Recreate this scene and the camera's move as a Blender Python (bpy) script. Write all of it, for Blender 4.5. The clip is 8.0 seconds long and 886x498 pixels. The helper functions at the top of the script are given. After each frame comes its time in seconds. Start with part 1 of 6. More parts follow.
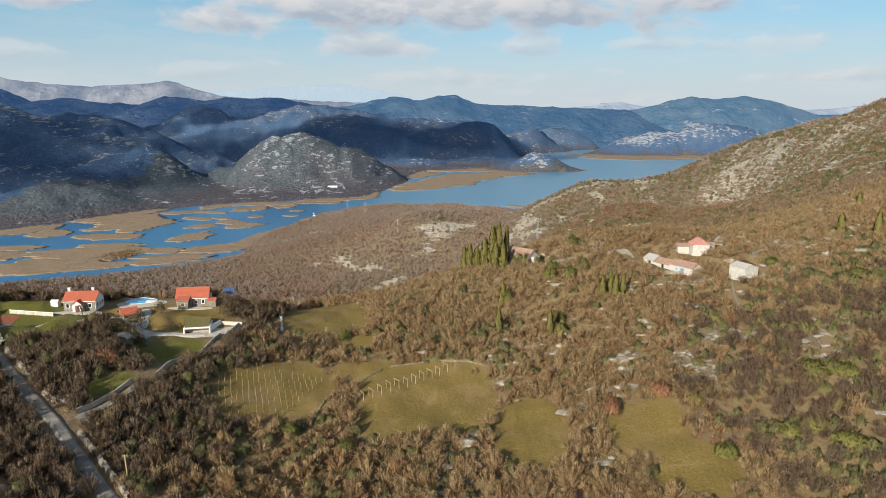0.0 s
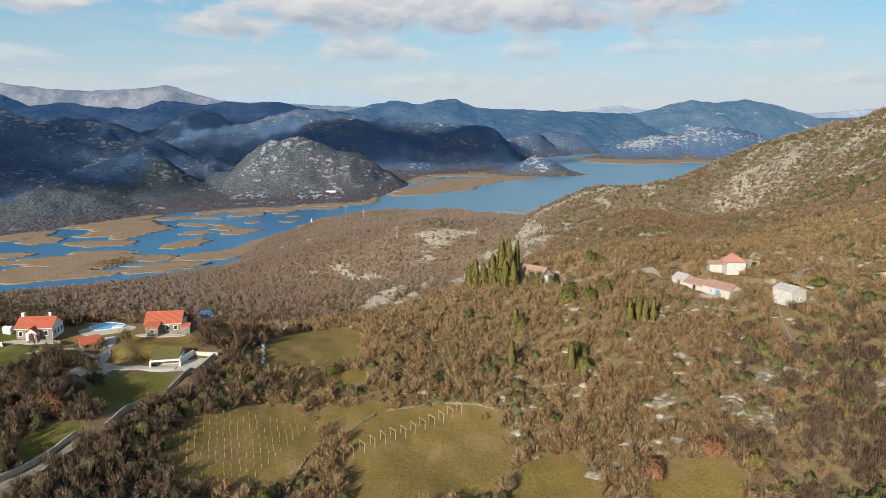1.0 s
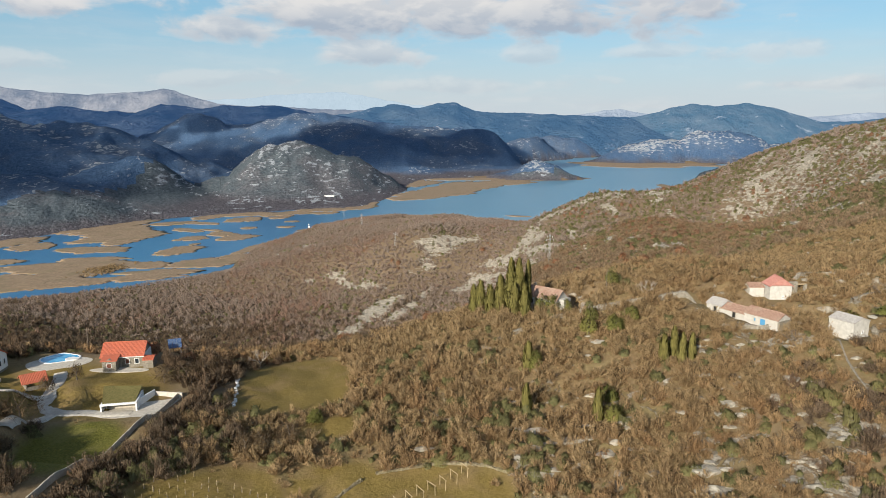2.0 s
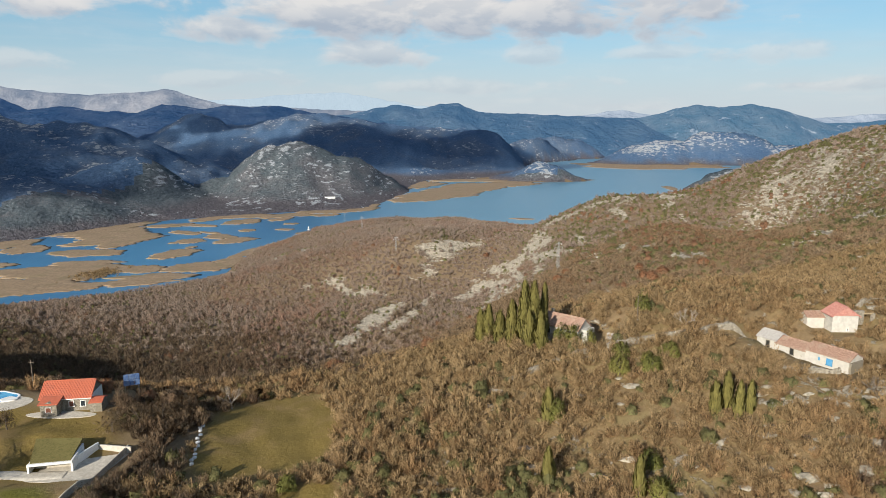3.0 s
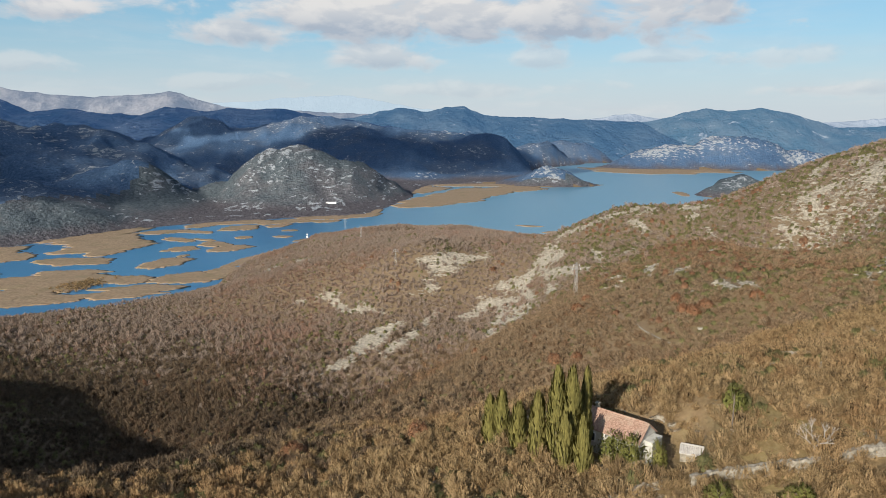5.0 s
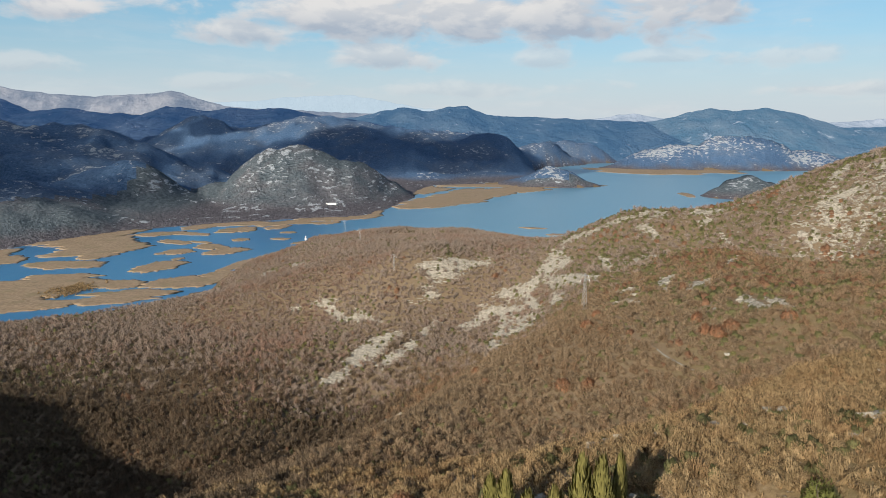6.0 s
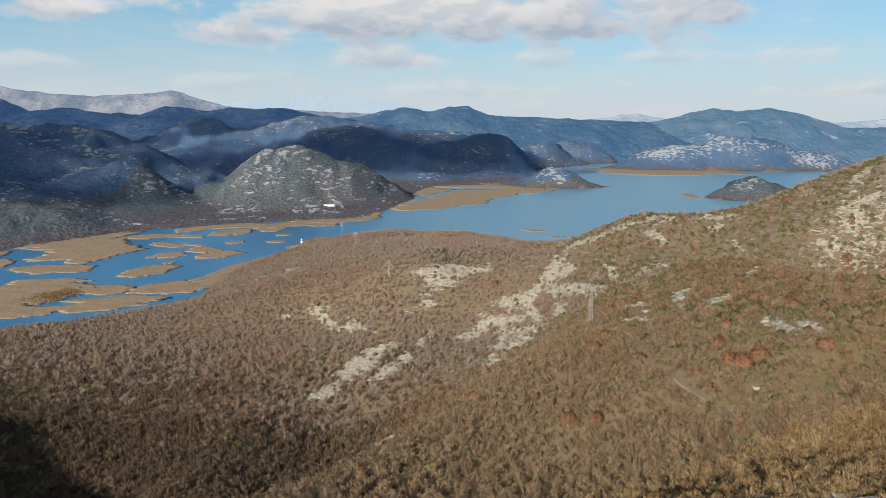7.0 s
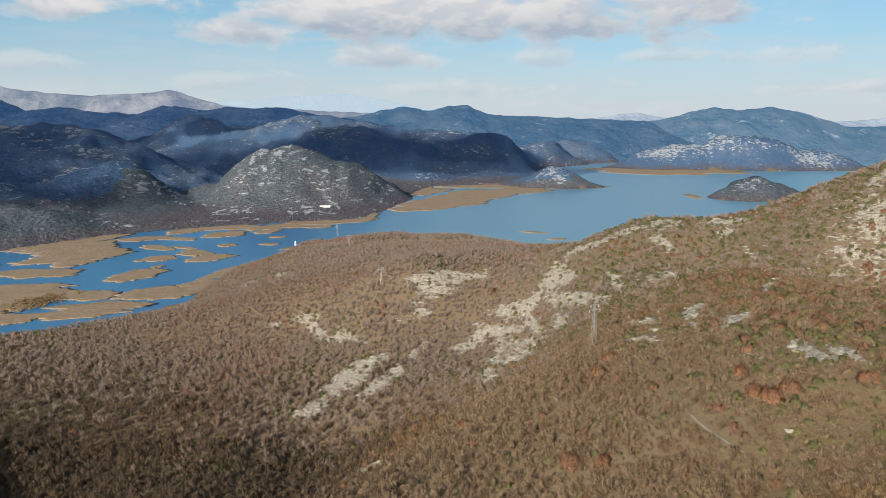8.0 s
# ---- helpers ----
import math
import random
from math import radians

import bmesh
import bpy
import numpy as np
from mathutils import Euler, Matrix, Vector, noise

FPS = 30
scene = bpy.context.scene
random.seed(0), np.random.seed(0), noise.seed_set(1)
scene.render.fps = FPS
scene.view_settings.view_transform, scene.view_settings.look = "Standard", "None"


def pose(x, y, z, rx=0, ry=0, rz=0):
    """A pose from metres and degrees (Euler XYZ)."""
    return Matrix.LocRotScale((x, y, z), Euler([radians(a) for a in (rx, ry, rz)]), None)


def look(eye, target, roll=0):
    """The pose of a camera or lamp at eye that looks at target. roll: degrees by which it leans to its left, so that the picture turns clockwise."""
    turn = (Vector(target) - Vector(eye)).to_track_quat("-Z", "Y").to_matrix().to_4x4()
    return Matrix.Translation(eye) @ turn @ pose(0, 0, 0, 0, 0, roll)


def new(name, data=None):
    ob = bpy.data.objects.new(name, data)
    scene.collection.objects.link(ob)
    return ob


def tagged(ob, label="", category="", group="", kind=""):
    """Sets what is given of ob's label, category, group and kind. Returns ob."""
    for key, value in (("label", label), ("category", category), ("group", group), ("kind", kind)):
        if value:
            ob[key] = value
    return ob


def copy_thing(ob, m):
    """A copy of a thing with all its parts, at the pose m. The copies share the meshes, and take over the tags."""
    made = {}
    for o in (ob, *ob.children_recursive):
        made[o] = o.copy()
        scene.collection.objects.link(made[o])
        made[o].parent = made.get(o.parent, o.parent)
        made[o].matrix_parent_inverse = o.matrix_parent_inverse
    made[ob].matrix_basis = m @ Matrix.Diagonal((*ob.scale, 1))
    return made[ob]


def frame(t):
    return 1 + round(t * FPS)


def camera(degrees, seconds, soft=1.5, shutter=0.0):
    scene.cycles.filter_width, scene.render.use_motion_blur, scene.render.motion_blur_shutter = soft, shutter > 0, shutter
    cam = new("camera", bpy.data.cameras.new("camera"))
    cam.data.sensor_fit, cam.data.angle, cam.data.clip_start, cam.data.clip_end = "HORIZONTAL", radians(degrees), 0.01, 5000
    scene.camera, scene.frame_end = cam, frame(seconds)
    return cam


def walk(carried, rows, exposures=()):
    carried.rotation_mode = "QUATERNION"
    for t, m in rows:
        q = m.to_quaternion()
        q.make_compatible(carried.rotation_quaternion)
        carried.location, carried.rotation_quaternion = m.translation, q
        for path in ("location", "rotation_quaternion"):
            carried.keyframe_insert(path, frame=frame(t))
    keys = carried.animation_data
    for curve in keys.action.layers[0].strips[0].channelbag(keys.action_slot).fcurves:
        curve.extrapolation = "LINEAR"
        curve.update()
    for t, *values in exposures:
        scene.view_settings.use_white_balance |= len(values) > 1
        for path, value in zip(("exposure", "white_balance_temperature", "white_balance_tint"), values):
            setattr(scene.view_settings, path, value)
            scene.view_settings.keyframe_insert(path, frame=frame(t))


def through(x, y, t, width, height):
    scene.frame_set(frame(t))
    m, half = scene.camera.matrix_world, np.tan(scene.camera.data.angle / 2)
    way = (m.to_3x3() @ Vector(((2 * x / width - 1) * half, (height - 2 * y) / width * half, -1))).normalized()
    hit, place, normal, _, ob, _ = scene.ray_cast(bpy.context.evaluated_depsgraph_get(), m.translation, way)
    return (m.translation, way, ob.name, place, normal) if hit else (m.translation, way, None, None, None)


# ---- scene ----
cam = camera(66.9, 8.0, soft=0.9)
# seconds, eye, (yaw to the left, pitch up, lean)
PATH = [
    (0, (-0.43, -0.86, 179.09), (-0.424, -11.150, 0.170)),
    (0.5, (-0.86, 10.55, 178.75), (-0.432, -10.955, 0.098)),
    (1, (-1.16, 22.12, 178.58), (-0.447, -10.812, 0.080)),
    (1.5, (-1.35, 33.65, 178.46), (-0.490, -10.612, 0.055)),
    (3, (-1.14, 70.16, 178.15), (-0.270, -10.444, 0.152)),
    (3.5, (-0.89, 82.39, 178.27), (-0.115, -10.345, 0.213)),
    (4, (-0.42, 94.58, 178.22), (0.009, -10.248, 0.257)),
    (4.5, (0.30, 106.78, 178.28), (0.120, -10.170, 0.297)),
    (6, (2.86, 143.91, 178.96), (0.433, -10.198, 0.353)),
    (6.5, (4.38, 157.02, 179.20), (0.562, -10.210, 0.388)),
    (7, (6.02, 170.13, 179.45), (0.554, -10.199, 0.384)),
    (7.5, (7.96, 182.84, 179.72), (0.538, -10.207, 0.330)),
    (8, (9.95, 195.90, 179.87), (0.558, -10.258, 0.322)),
]
walk(cam, [(t, pose(*eye, 90 + turn[1], 0, turn[0]) @ pose(0, 0, 0, 0, 0, turn[2])) for t, eye, turn in PATH])

# ---- light ----
SUN_EL, SUN_FROM = 22.0, (-0.5, -0.866)
sun_az = math.atan2(SUN_FROM[0], SUN_FROM[1])
sun = new("sun", bpy.data.lights.new("sun", "SUN"))
sun.data.energy, sun.data.angle, sun.data.color = 5.0, radians(0.55), (1.0, 0.93, 0.81)
sun.matrix_world = look((0, 0, 900), (0 - 500 * SUN_FROM[0], 0 - 500 * SUN_FROM[1], 900 - 500 * math.tan(radians(SUN_EL))))
scene.view_settings.exposure = 0.42

world = bpy.data.worlds.new("world")
scene.world = world
world.use_nodes = True
wt = world.node_tree
wt.nodes.clear()


class Tree:
    """Short hand for node trees."""

    def __init__(self, tree):
        self.tree = tree

    def node(self, kind, **values):
        n = self.tree.nodes.new(kind)
        for key, value in values.items():
            if key.startswith("i_"):
                n.inputs[key[2:].replace("_", " ")].default_value = value
            elif key == "op":
                n.operation = value
            elif key == "mode":
                n.noise_type = value
        return n

    def link(self, a, b):
        self.tree.links.new(a, b)

    def feed(self, socket, value):
        if isinstance(value, (int, float, tuple)):
            socket.default_value = value
        else:
            self.tree.links.new(value, socket)

    def math(self, op, a, b=0.0, c=0.0, clamp=False):
        n = self.tree.nodes.new("ShaderNodeMath")
        n.operation, n.use_clamp = op, clamp
        for k, v in enumerate((a, b, c)):
            self.feed(n.inputs[k], v)
        return n.outputs[0]

    def noise(self, vector, scale, detail=4.0, rough=0.55, distort=0.0):
        n = self.tree.nodes.new("ShaderNodeTexNoise")
        if vector is not None:
            self.link(vector, n.inputs["Vector"])
        n.inputs["Scale"].default_value, n.inputs["Detail"].default_value = scale, detail
        n.inputs["Roughness"].default_value, n.inputs["Distortion"].default_value = rough, distort
        return n.outputs["Fac"]

    def span(self, value, low, high, a=0.0, b=1.0, smooth=True):
        n = self.tree.nodes.new("ShaderNodeMapRange")
        n.interpolation_type = "SMOOTHSTEP" if smooth else "LINEAR"
        self.feed(n.inputs["Value"], value)
        for key, v in (("From Min", low), ("From Max", high), ("To Min", a), ("To Max", b)):
            self.feed(n.inputs[key], v)
        return n.outputs[0]

    def mix(self, fac, a, b):
        n = self.tree.nodes.new("ShaderNodeMix")
        n.data_type = "RGBA"
        self.feed(n.inputs[0], fac)
        self.feed(n.inputs[6], (*a, 1.0) if isinstance(a, tuple) else a)
        self.feed(n.inputs[7], (*b, 1.0) if isinstance(b, tuple) else b)
        return n.outputs[2]

    def stretch(self, vector, scale, turn=(0, 0, 0)):
        n = self.tree.nodes.new("ShaderNodeMapping")
        self.link(vector, n.inputs["Vector"])
        n.inputs["Scale"].default_value, n.inputs["Rotation"].default_value = scale, turn
        return n.outputs[0]


# sky with cumulus; each cloud: azimuth to the right, height above the horizon, half width, half height (degrees), weight
CLOUDS = [(15.5, 9.5, 9.5, 3.2, 1.0), (-7.0, 8.9, 15.0, 2.2, 1.0), (4.5, 9.0, 13.0, 2.6, 1.0), (18.5, 10.2, 5.0, 1.9, 0.9), (-5.6, 5.7, 5.8, 1.35, 0.8), (-30.3, 8.3, 3.4, 1.3, 1.0), (-16.5, 7.4, 7.0, 1.3, 0.9),
          (7.6, 5.6, 2.8, 1.2, 0.55), (17.0, 5.7, 3.4, 0.8, 0.5), (26.0, 5.6, 5.2, 1.0, 0.5), (-34.0, 4.4, 5.0, 1.1, 0.45), (29.0, 3.0, 6.0, 0.6, 0.55), (-18.0, 3.5, 7.0, 0.8, 0.35), (2.0, 3.2, 12.0, 0.8, 0.4)]
w = Tree(wt)
sky = wt.nodes.new("ShaderNodeTexSky")
sky.sky_type, sky.sun_disc = "NISHITA", False
sky.sun_elevation, sky.sun_rotation = radians(SUN_EL), sun_az
sky.altitude, sky.air_density, sky.dust_density, sky.ozone_density = 200, 1.0, 1.2, 2.0
coord = wt.nodes.new("ShaderNodeTexCoord")
split = wt.nodes.new("ShaderNodeSeparateXYZ")
w.link(coord.outputs["Generated"], split.inputs[0])
az = w.math("MULTIPLY", w.math("ARCTAN2", split.outputs[0], split.outputs[1]), 57.2958)
el = w.math("MULTIPLY", w.math("ARCSINE", split.outputs[2]), 57.2958)
flat = wt.nodes.new("ShaderNodeCombineXYZ")
w.link(az, flat.inputs[0])
w.link(w.math("MULTIPLY", el, 2.2), flat.inputs[1])
puff = w.noise(flat.outputs[0], 0.17, 6.0, 0.55, 0.25)
shifted = wt.nodes.new("ShaderNodeVectorMath")
shifted.operation = "ADD"
w.link(flat.outputs[0], shifted.inputs[0])
shifted.inputs[1].default_value = (-0.9, 1.5, 0.0)
puff_lit = w.noise(shifted.outputs[0], 0.17, 6.0, 0.55, 0.25)
wisp = w.noise(w.stretch(flat.outputs[0], (0.3, 1.0, 1.0)), 0.22, 6.0, 0.6, 0.2)
ragged = w.math("MULTIPLY", w.math("SUBTRACT", puff, 0.5), 2.9)
cover, under = None, None
for a, e, half, tall, weight in CLOUDS:
    dx = w.math("DIVIDE", w.math("SUBTRACT", az, a), half)
    dy = w.math("DIVIDE", w.math("SUBTRACT", el, e), tall)
    d = w.math("SQRT", w.math("ADD", w.math("MULTIPLY", dx, dx), w.math("MULTIPLY", dy, dy)))
    one = w.math("MULTIPLY", w.span(w.math("SUBTRACT", d, ragged), 1.1, 0.45), weight)
    belly = w.math("MULTIPLY", one, w.span(dy, 0.35, -0.75))
    cover = one if cover is None else w.math("MAXIMUM", cover, one)
    under = belly if under is None else w.math("MAXIMUM", under, belly)
# the rest of the dome: thin veil near the horizon, scattered cloud above
veil = w.math("MULTIPLY", w.span(wisp, 0.4, 0.72), w.span(el, 0.5, 4.0, 0.9, 0.35))
above = w.math("MULTIPLY", w.span(puff, 0.5, 0.62), w.span(el, 12.0, 17.0, 0.0, 0.3))
cover = w.math("MAXIMUM", w.math("MAXIMUM", cover, w.math("MULTIPLY", veil, 0.6)), above)
relief = w.span(w.math("SUBTRACT", puff, puff_lit), -0.08, 0.09)
grey = w.math("MINIMUM", w.math("ADD", w.math("MULTIPLY", under, 0.75), w.math("MULTIPLY", w.math("SUBTRACT", 1.0, relief), 0.4)), 1.0)
white = w.mix(grey, (6.2, 6.15, 6.1), (3.3, 3.85, 4.6))
low = w.span(el, 0.5, 8.5, 0.85, 0.0)
tint = w.mix(low, w.mix(w.span(el, 10.0, 30.0, 0.5, 0.0), sky.outputs[0], (1.9, 4.5, 6.2)), (5.0, 5.45, 5.85))
both = w.mix(cover, tint, white)
back = wt.nodes.new("ShaderNodeBackground")
w.link(both, back.inputs["Color"])
back.inputs["Strength"].default_value = 0.0915
wout = wt.nodes.new("ShaderNodeOutputWorld")
w.link(back.outputs[0], wout.inputs[0])


# ---- materials ----
def material(name, rough=0.9, spec=0.2):
    m = bpy.data.materials.new(name)
    m.use_nodes = True
    t = Tree(m.node_tree)
    b = m.node_tree.nodes["Principled BSDF"]
    b.inputs["Roughness"].default_value = rough
    b.inputs["Specular IOR Level"].default_value = spec
    return m, t, b


def attribute(t, name):
    n = t.tree.nodes.new("ShaderNodeAttribute")
    n.attribute_name = name
    return n.outputs["Fac"]


def place_of(t):
    return t.tree.nodes.new("ShaderNodeTexCoord").outputs["Object"]


def bump(t, b, height, strength=0.5, distance=0.1):
    n = t.tree.nodes.new("ShaderNodeBump")
    n.inputs["Strength"].default_value, n.inputs["Distance"].default_value = strength, distance
    t.link(height, n.inputs["Height"])
    t.link(n.outputs[0], b.inputs["Normal"])


def speckled(name, a, b_, scale, rough=0.9, spec=0.2, c=None, relief=0.0, metal=0.0, detail=5.0):
    """A two-tone surface with grain, a broader stain and fine relief."""
    m, t, b = material(name, rough, spec)
    p = place_of(t)
    fine = t.noise(p, scale, detail, 0.65)
    broad = t.noise(p, scale * 0.13, 3.0, 0.6)
    col = t.mix(t.span(fine, 0.3, 0.7), a, b_)
    if c:
        col = t.mix(t.math("MULTIPLY", t.span(broad, 0.48, 0.72), 0.75), col, c)
    t.link(col, b.inputs["Base Color"])
    b.inputs["Metallic"].default_value = metal
    if relief:
        bump(t, b, fine, 0.6, relief)
    return m


def ground_material():
    m, t, b = material("mountainside", 0.95, 0.1)
    p = place_of(t)
    grain = t.noise(p, 1.3, 6.0, 0.7)
    patch = t.noise(p, 0.09, 5.0, 0.62, 0.4)
    drift = t.noise(p, 0.018, 4.0, 0.6)
    soil = t.mix(t.span(grain, 0.3, 0.72), (0.155, 0.106, 0.053), (0.265, 0.187, 0.096))
    soil = t.mix(t.math("MULTIPLY", t.span(patch, 0.45, 0.62), 0.7), soil, (0.23, 0.185, 0.085))
    soil = t.mix(t.math("MULTIPLY", t.span(drift, 0.42, 0.66), 0.55), soil, (0.2, 0.145, 0.1))
    soil = t.mix(t.math("MULTIPLY", t.span(t.noise(p, 0.7, 6.0, 0.72, 0.5), 0.47, 0.6), 0.5), soil, t.mix(t.span(grain, 0.3, 0.7), (0.14, 0.1, 0.05), (0.25, 0.185, 0.095)))
    soil = t.mix(t.math("MULTIPLY", t.span(t.noise(p, 2.1, 5.0, 0.75, 0.6), 0.58, 0.66), 0.5), soil, (0.3, 0.26, 0.19))
    soil = t.mix(t.math("MULTIPLY", attribute(t, "litter"), 0.8), soil, t.mix(t.span(grain, 0.3, 0.7), (0.12, 0.087, 0.058), (0.215, 0.158, 0.104)))
    # winter meadow
    tuft = t.noise(p, 2.4, 5.0, 0.7)
    meadow = t.mix(t.span(tuft, 0.3, 0.7), (0.15, 0.108, 0.03), (0.235, 0.17, 0.055))
    meadow = t.mix(t.math("MULTIPLY", t.span(t.noise(p, 0.12, 4.0, 0.6, 0.5), 0.45, 0.7), 0.8), meadow, (0.255, 0.175, 0.078))
    col = t.mix(attribute(t, "meadow"), soil, meadow)
    lawn = t.mix(t.span(tuft, 0.3, 0.7), (0.085, 0.085, 0.016), (0.17, 0.16, 0.035))
    lawn = t.mix(t.math("MULTIPLY", t.span(patch, 0.46, 0.66), 0.6), lawn, (0.18, 0.16, 0.06))
    col = t.mix(attribute(t, "lawn"), col, lawn)
    # limestone
    crack = t.noise(t.stretch(p, (1.0, 1.0, 2.2)), 0.55, 7.0, 0.72, 0.6)
    stone = t.mix(t.span(crack, 0.36, 0.66), (0.2, 0.175, 0.135), (0.5, 0.45, 0.365))
    rocky = t.math("ADD", attribute(t, "rock"), t.math("MULTIPLY", t.math("SUBTRACT", t.noise(t.stretch(p, (1.0, 1.0, 2.0)), 0.2, 7.0, 0.74, 0.7), 0.5), 2.2))
    bare = t.span(rocky, 0.46, 0.58)
    col = t.mix(bare, col, stone)
    t.link(col, b.inputs["Base Color"])
    bump(t, b, t.math("ADD", t.math("MULTIPLY", crack, t.math("ADD", bare, 0.3)), t.math("MULTIPLY", grain, 0.4)), 0.9, 0.5)
    return m


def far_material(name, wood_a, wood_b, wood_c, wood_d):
    """Wooded karst hills beyond the lake, blue air haze mixed into their base colours."""
    m, t, b = material(name, 0.95, 0.05)
    p = place_of(t)
    crowns = t.noise(p, 0.16, 5.0, 0.7)
    drift = t.noise(p, 0.006, 5.0, 0.62, 0.4)
    tone = t.span(crowns, 0.32, 0.68)
    wood = t.mix(tone, wood_a, wood_b)
    wood = t.mix(t.span(drift, 0.44, 0.62), wood, t.mix(tone, wood_c, wood_d))
    wood = t.mix(attribute(t, "plain"), wood, t.mix(tone, (0.075, 0.07, 0.08), (0.175, 0.16, 0.172)))
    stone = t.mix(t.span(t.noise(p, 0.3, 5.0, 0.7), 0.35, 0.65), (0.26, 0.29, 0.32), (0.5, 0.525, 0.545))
    streak = t.noise(t.stretch(p, (1.0, 0.6, 2.6), (0, 0.5, 0)), 0.055, 5.0, 0.66, 0.5)
    rocky = t.math("ADD", attribute(t, "rock"), t.math("MULTIPLY", t.math("SUBTRACT", streak, 0.5), 2.3))
    rocky = t.math("ADD", rocky, t.math("MULTIPLY", t.math("SUBTRACT", drift, 0.5), 1.2))
    col = t.mix(t.span(rocky, 0.52, 0.58), wood, stone)
    t.link(col, b.inputs["Base Color"])
    bump(t, b, t.math("ADD", crowns, t.math("MULTIPLY", streak, 0.8)), 1.0, 9.0)
    return m


def water_material():
    m, t, b = material("lake_water", 0.3, 0.5)
    p = place_of(t)
    wide = t.noise(t.stretch(p, (1.0, 0.3, 1.0)), 0.006, 4.0, 0.6, 0.5)
    col = t.mix(t.span(wide, 0.4, 0.65), (0.016, 0.118, 0.258), (0.03, 0.155, 0.3))
    where = t.tree.nodes.new("ShaderNodeSeparateXYZ")
    t.link(p, where.inputs[0])
    # paler and greyer from west to east, towards the open bay
    col = t.mix(t.span(t.math("ADD", where.outputs[0], t.math("MULTIPLY", wide, 160.0)), -250.0, 150.0), col, (0.1, 0.235, 0.335))
    t.link(col, b.inputs["Base Color"])
    b.inputs["IOR"].default_value = 1.33
    bump(t, b, t.noise(p, 0.35, 4.0, 0.6), 0.5, 0.3)
    return m


def leaf_material(name, dark, light, warm, through=0.25, gaps=0.535):
    """Twigs and foliage in fine upright strokes, with a tint of its own for each plant."""
    m, t, b = material(name, 0.9, 0.06)
    p = place_of(t)
    stroke = t.noise(t.stretch(p, (1.0, 1.0, 0.35)), 3.6, 4.0, 0.72)
    clump = t.noise(p, 0.9, 3.0, 0.6)
    own = attribute(t, "tint")
    col = t.mix(t.span(t.math("ADD", t.math("MULTIPLY", stroke, 0.65), t.math("MULTIPLY", clump, 0.35)), 0.34, 0.66), dark, light)
    col = t.mix(t.math("MULTIPLY", own, own), col, t.mix(t.span(stroke, 0.3, 0.7), tuple(0.6 * v for v in warm), warm))
    t.link(col, b.inputs["Base Color"])
    glow = t.tree.nodes.new("ShaderNodeBsdfTranslucent")
    t.link(col, glow.inputs["Color"])
    both_ = t.tree.nodes.new("ShaderNodeMixShader")
    both_.inputs[0].default_value = through
    t.link(b.outputs[0], both_.inputs[1])
    t.link(glow.outputs[0], both_.inputs[2])
    if not gaps:
        t.link(both_.outputs[0], t.tree.nodes["Material Output"].inputs["Surface"])
        return m
    # daylight between the twigs
    fine = t.noise(t.stretch(p, (1.0, 1.0, 0.16)), 7.5, 4.0, 0.75, 0.25)
    clear = t.tree.nodes.new("ShaderNodeBsdfTransparent")
    whole = t.tree.nodes.new("ShaderNodeMixShader")
    thin = t.math("SUBTRACT", t.math("ADD", t.math("MULTIPLY", fine, 0.8), t.math("MULTIPLY", clump, 0.2)), t.math("MULTIPLY", attribute(t, "tip"), 0.1))
    t.link(t.span(thin, gaps - 0.03, gaps + 0.03), whole.inputs[0])
    t.link(clear.outputs[0], whole.inputs[1])
    t.link(both_.outputs[0], whole.inputs[2])
    t.link(whole.outputs[0], t.tree.nodes["Material Output"].inputs["Surface"])
    return m


MOUNTAIN, WATER = ground_material(), water_material()
FAR = far_material("hazed_karst_hills", (0.065, 0.086, 0.102), (0.15, 0.174, 0.19), (0.095, 0.097, 0.11), (0.195, 0.19, 0.2))
# the farther woods carry more of the air's haze: a bluer base colour
HAZED_WOODS = far_material("hazed_distant_woods", (0.05, 0.1, 0.19), (0.11, 0.18, 0.29), (0.08, 0.12, 0.19), (0.145, 0.195, 0.275))
TWIG = leaf_material("bare_twigs", (0.225, 0.155, 0.082), (0.38, 0.27, 0.145), (0.36, 0.222, 0.114), 0.25, 0.46)
DENSE_TWIG = leaf_material("dense_twigs", (0.18, 0.128, 0.08), (0.33, 0.24, 0.152), (0.31, 0.188, 0.108), 0.25, 0.46)
# twigs of denser woodland, darkened further to carry the slope's shade
SHADED_WOODS = leaf_material("shaded_oak_twigs", (0.1, 0.073, 0.048), (0.195, 0.144, 0.097), (0.2, 0.133, 0.085), 0.25, 0.46)
# twigs of the far ridge, greyed towards mauve to carry the haze
HAZED_OAK = leaf_material("hazed_oak_twigs", (0.225, 0.175, 0.138), (0.39, 0.31, 0.25), (0.38, 0.245, 0.18), 0.25, 0.46)
GREEN = leaf_material("evergreen_scrub", (0.085, 0.086, 0.038), (0.215, 0.2, 0.088), (0.25, 0.225, 0.09), gaps=0.47)
CYPRESS = leaf_material("cypress_foliage", (0.1, 0.095, 0.03), (0.26, 0.23, 0.075), (0.27, 0.22, 0.08), gaps=0.0)
RUST = leaf_material("dry_oak_leaves", (0.15, 0.08, 0.047), (0.31, 0.17, 0.1), (0.3, 0.165, 0.095), gaps=0.45)
TREE_LEAF = leaf_material("winter_foliage", (0.085, 0.06, 0.036), (0.21, 0.15, 0.086), (0.24, 0.15, 0.085), gaps=0.49)
PINE = leaf_material("pine_foliage", (0.1, 0.11, 0.03), (0.25, 0.245, 0.075), (0.29, 0.27, 0.08), gaps=0.0)
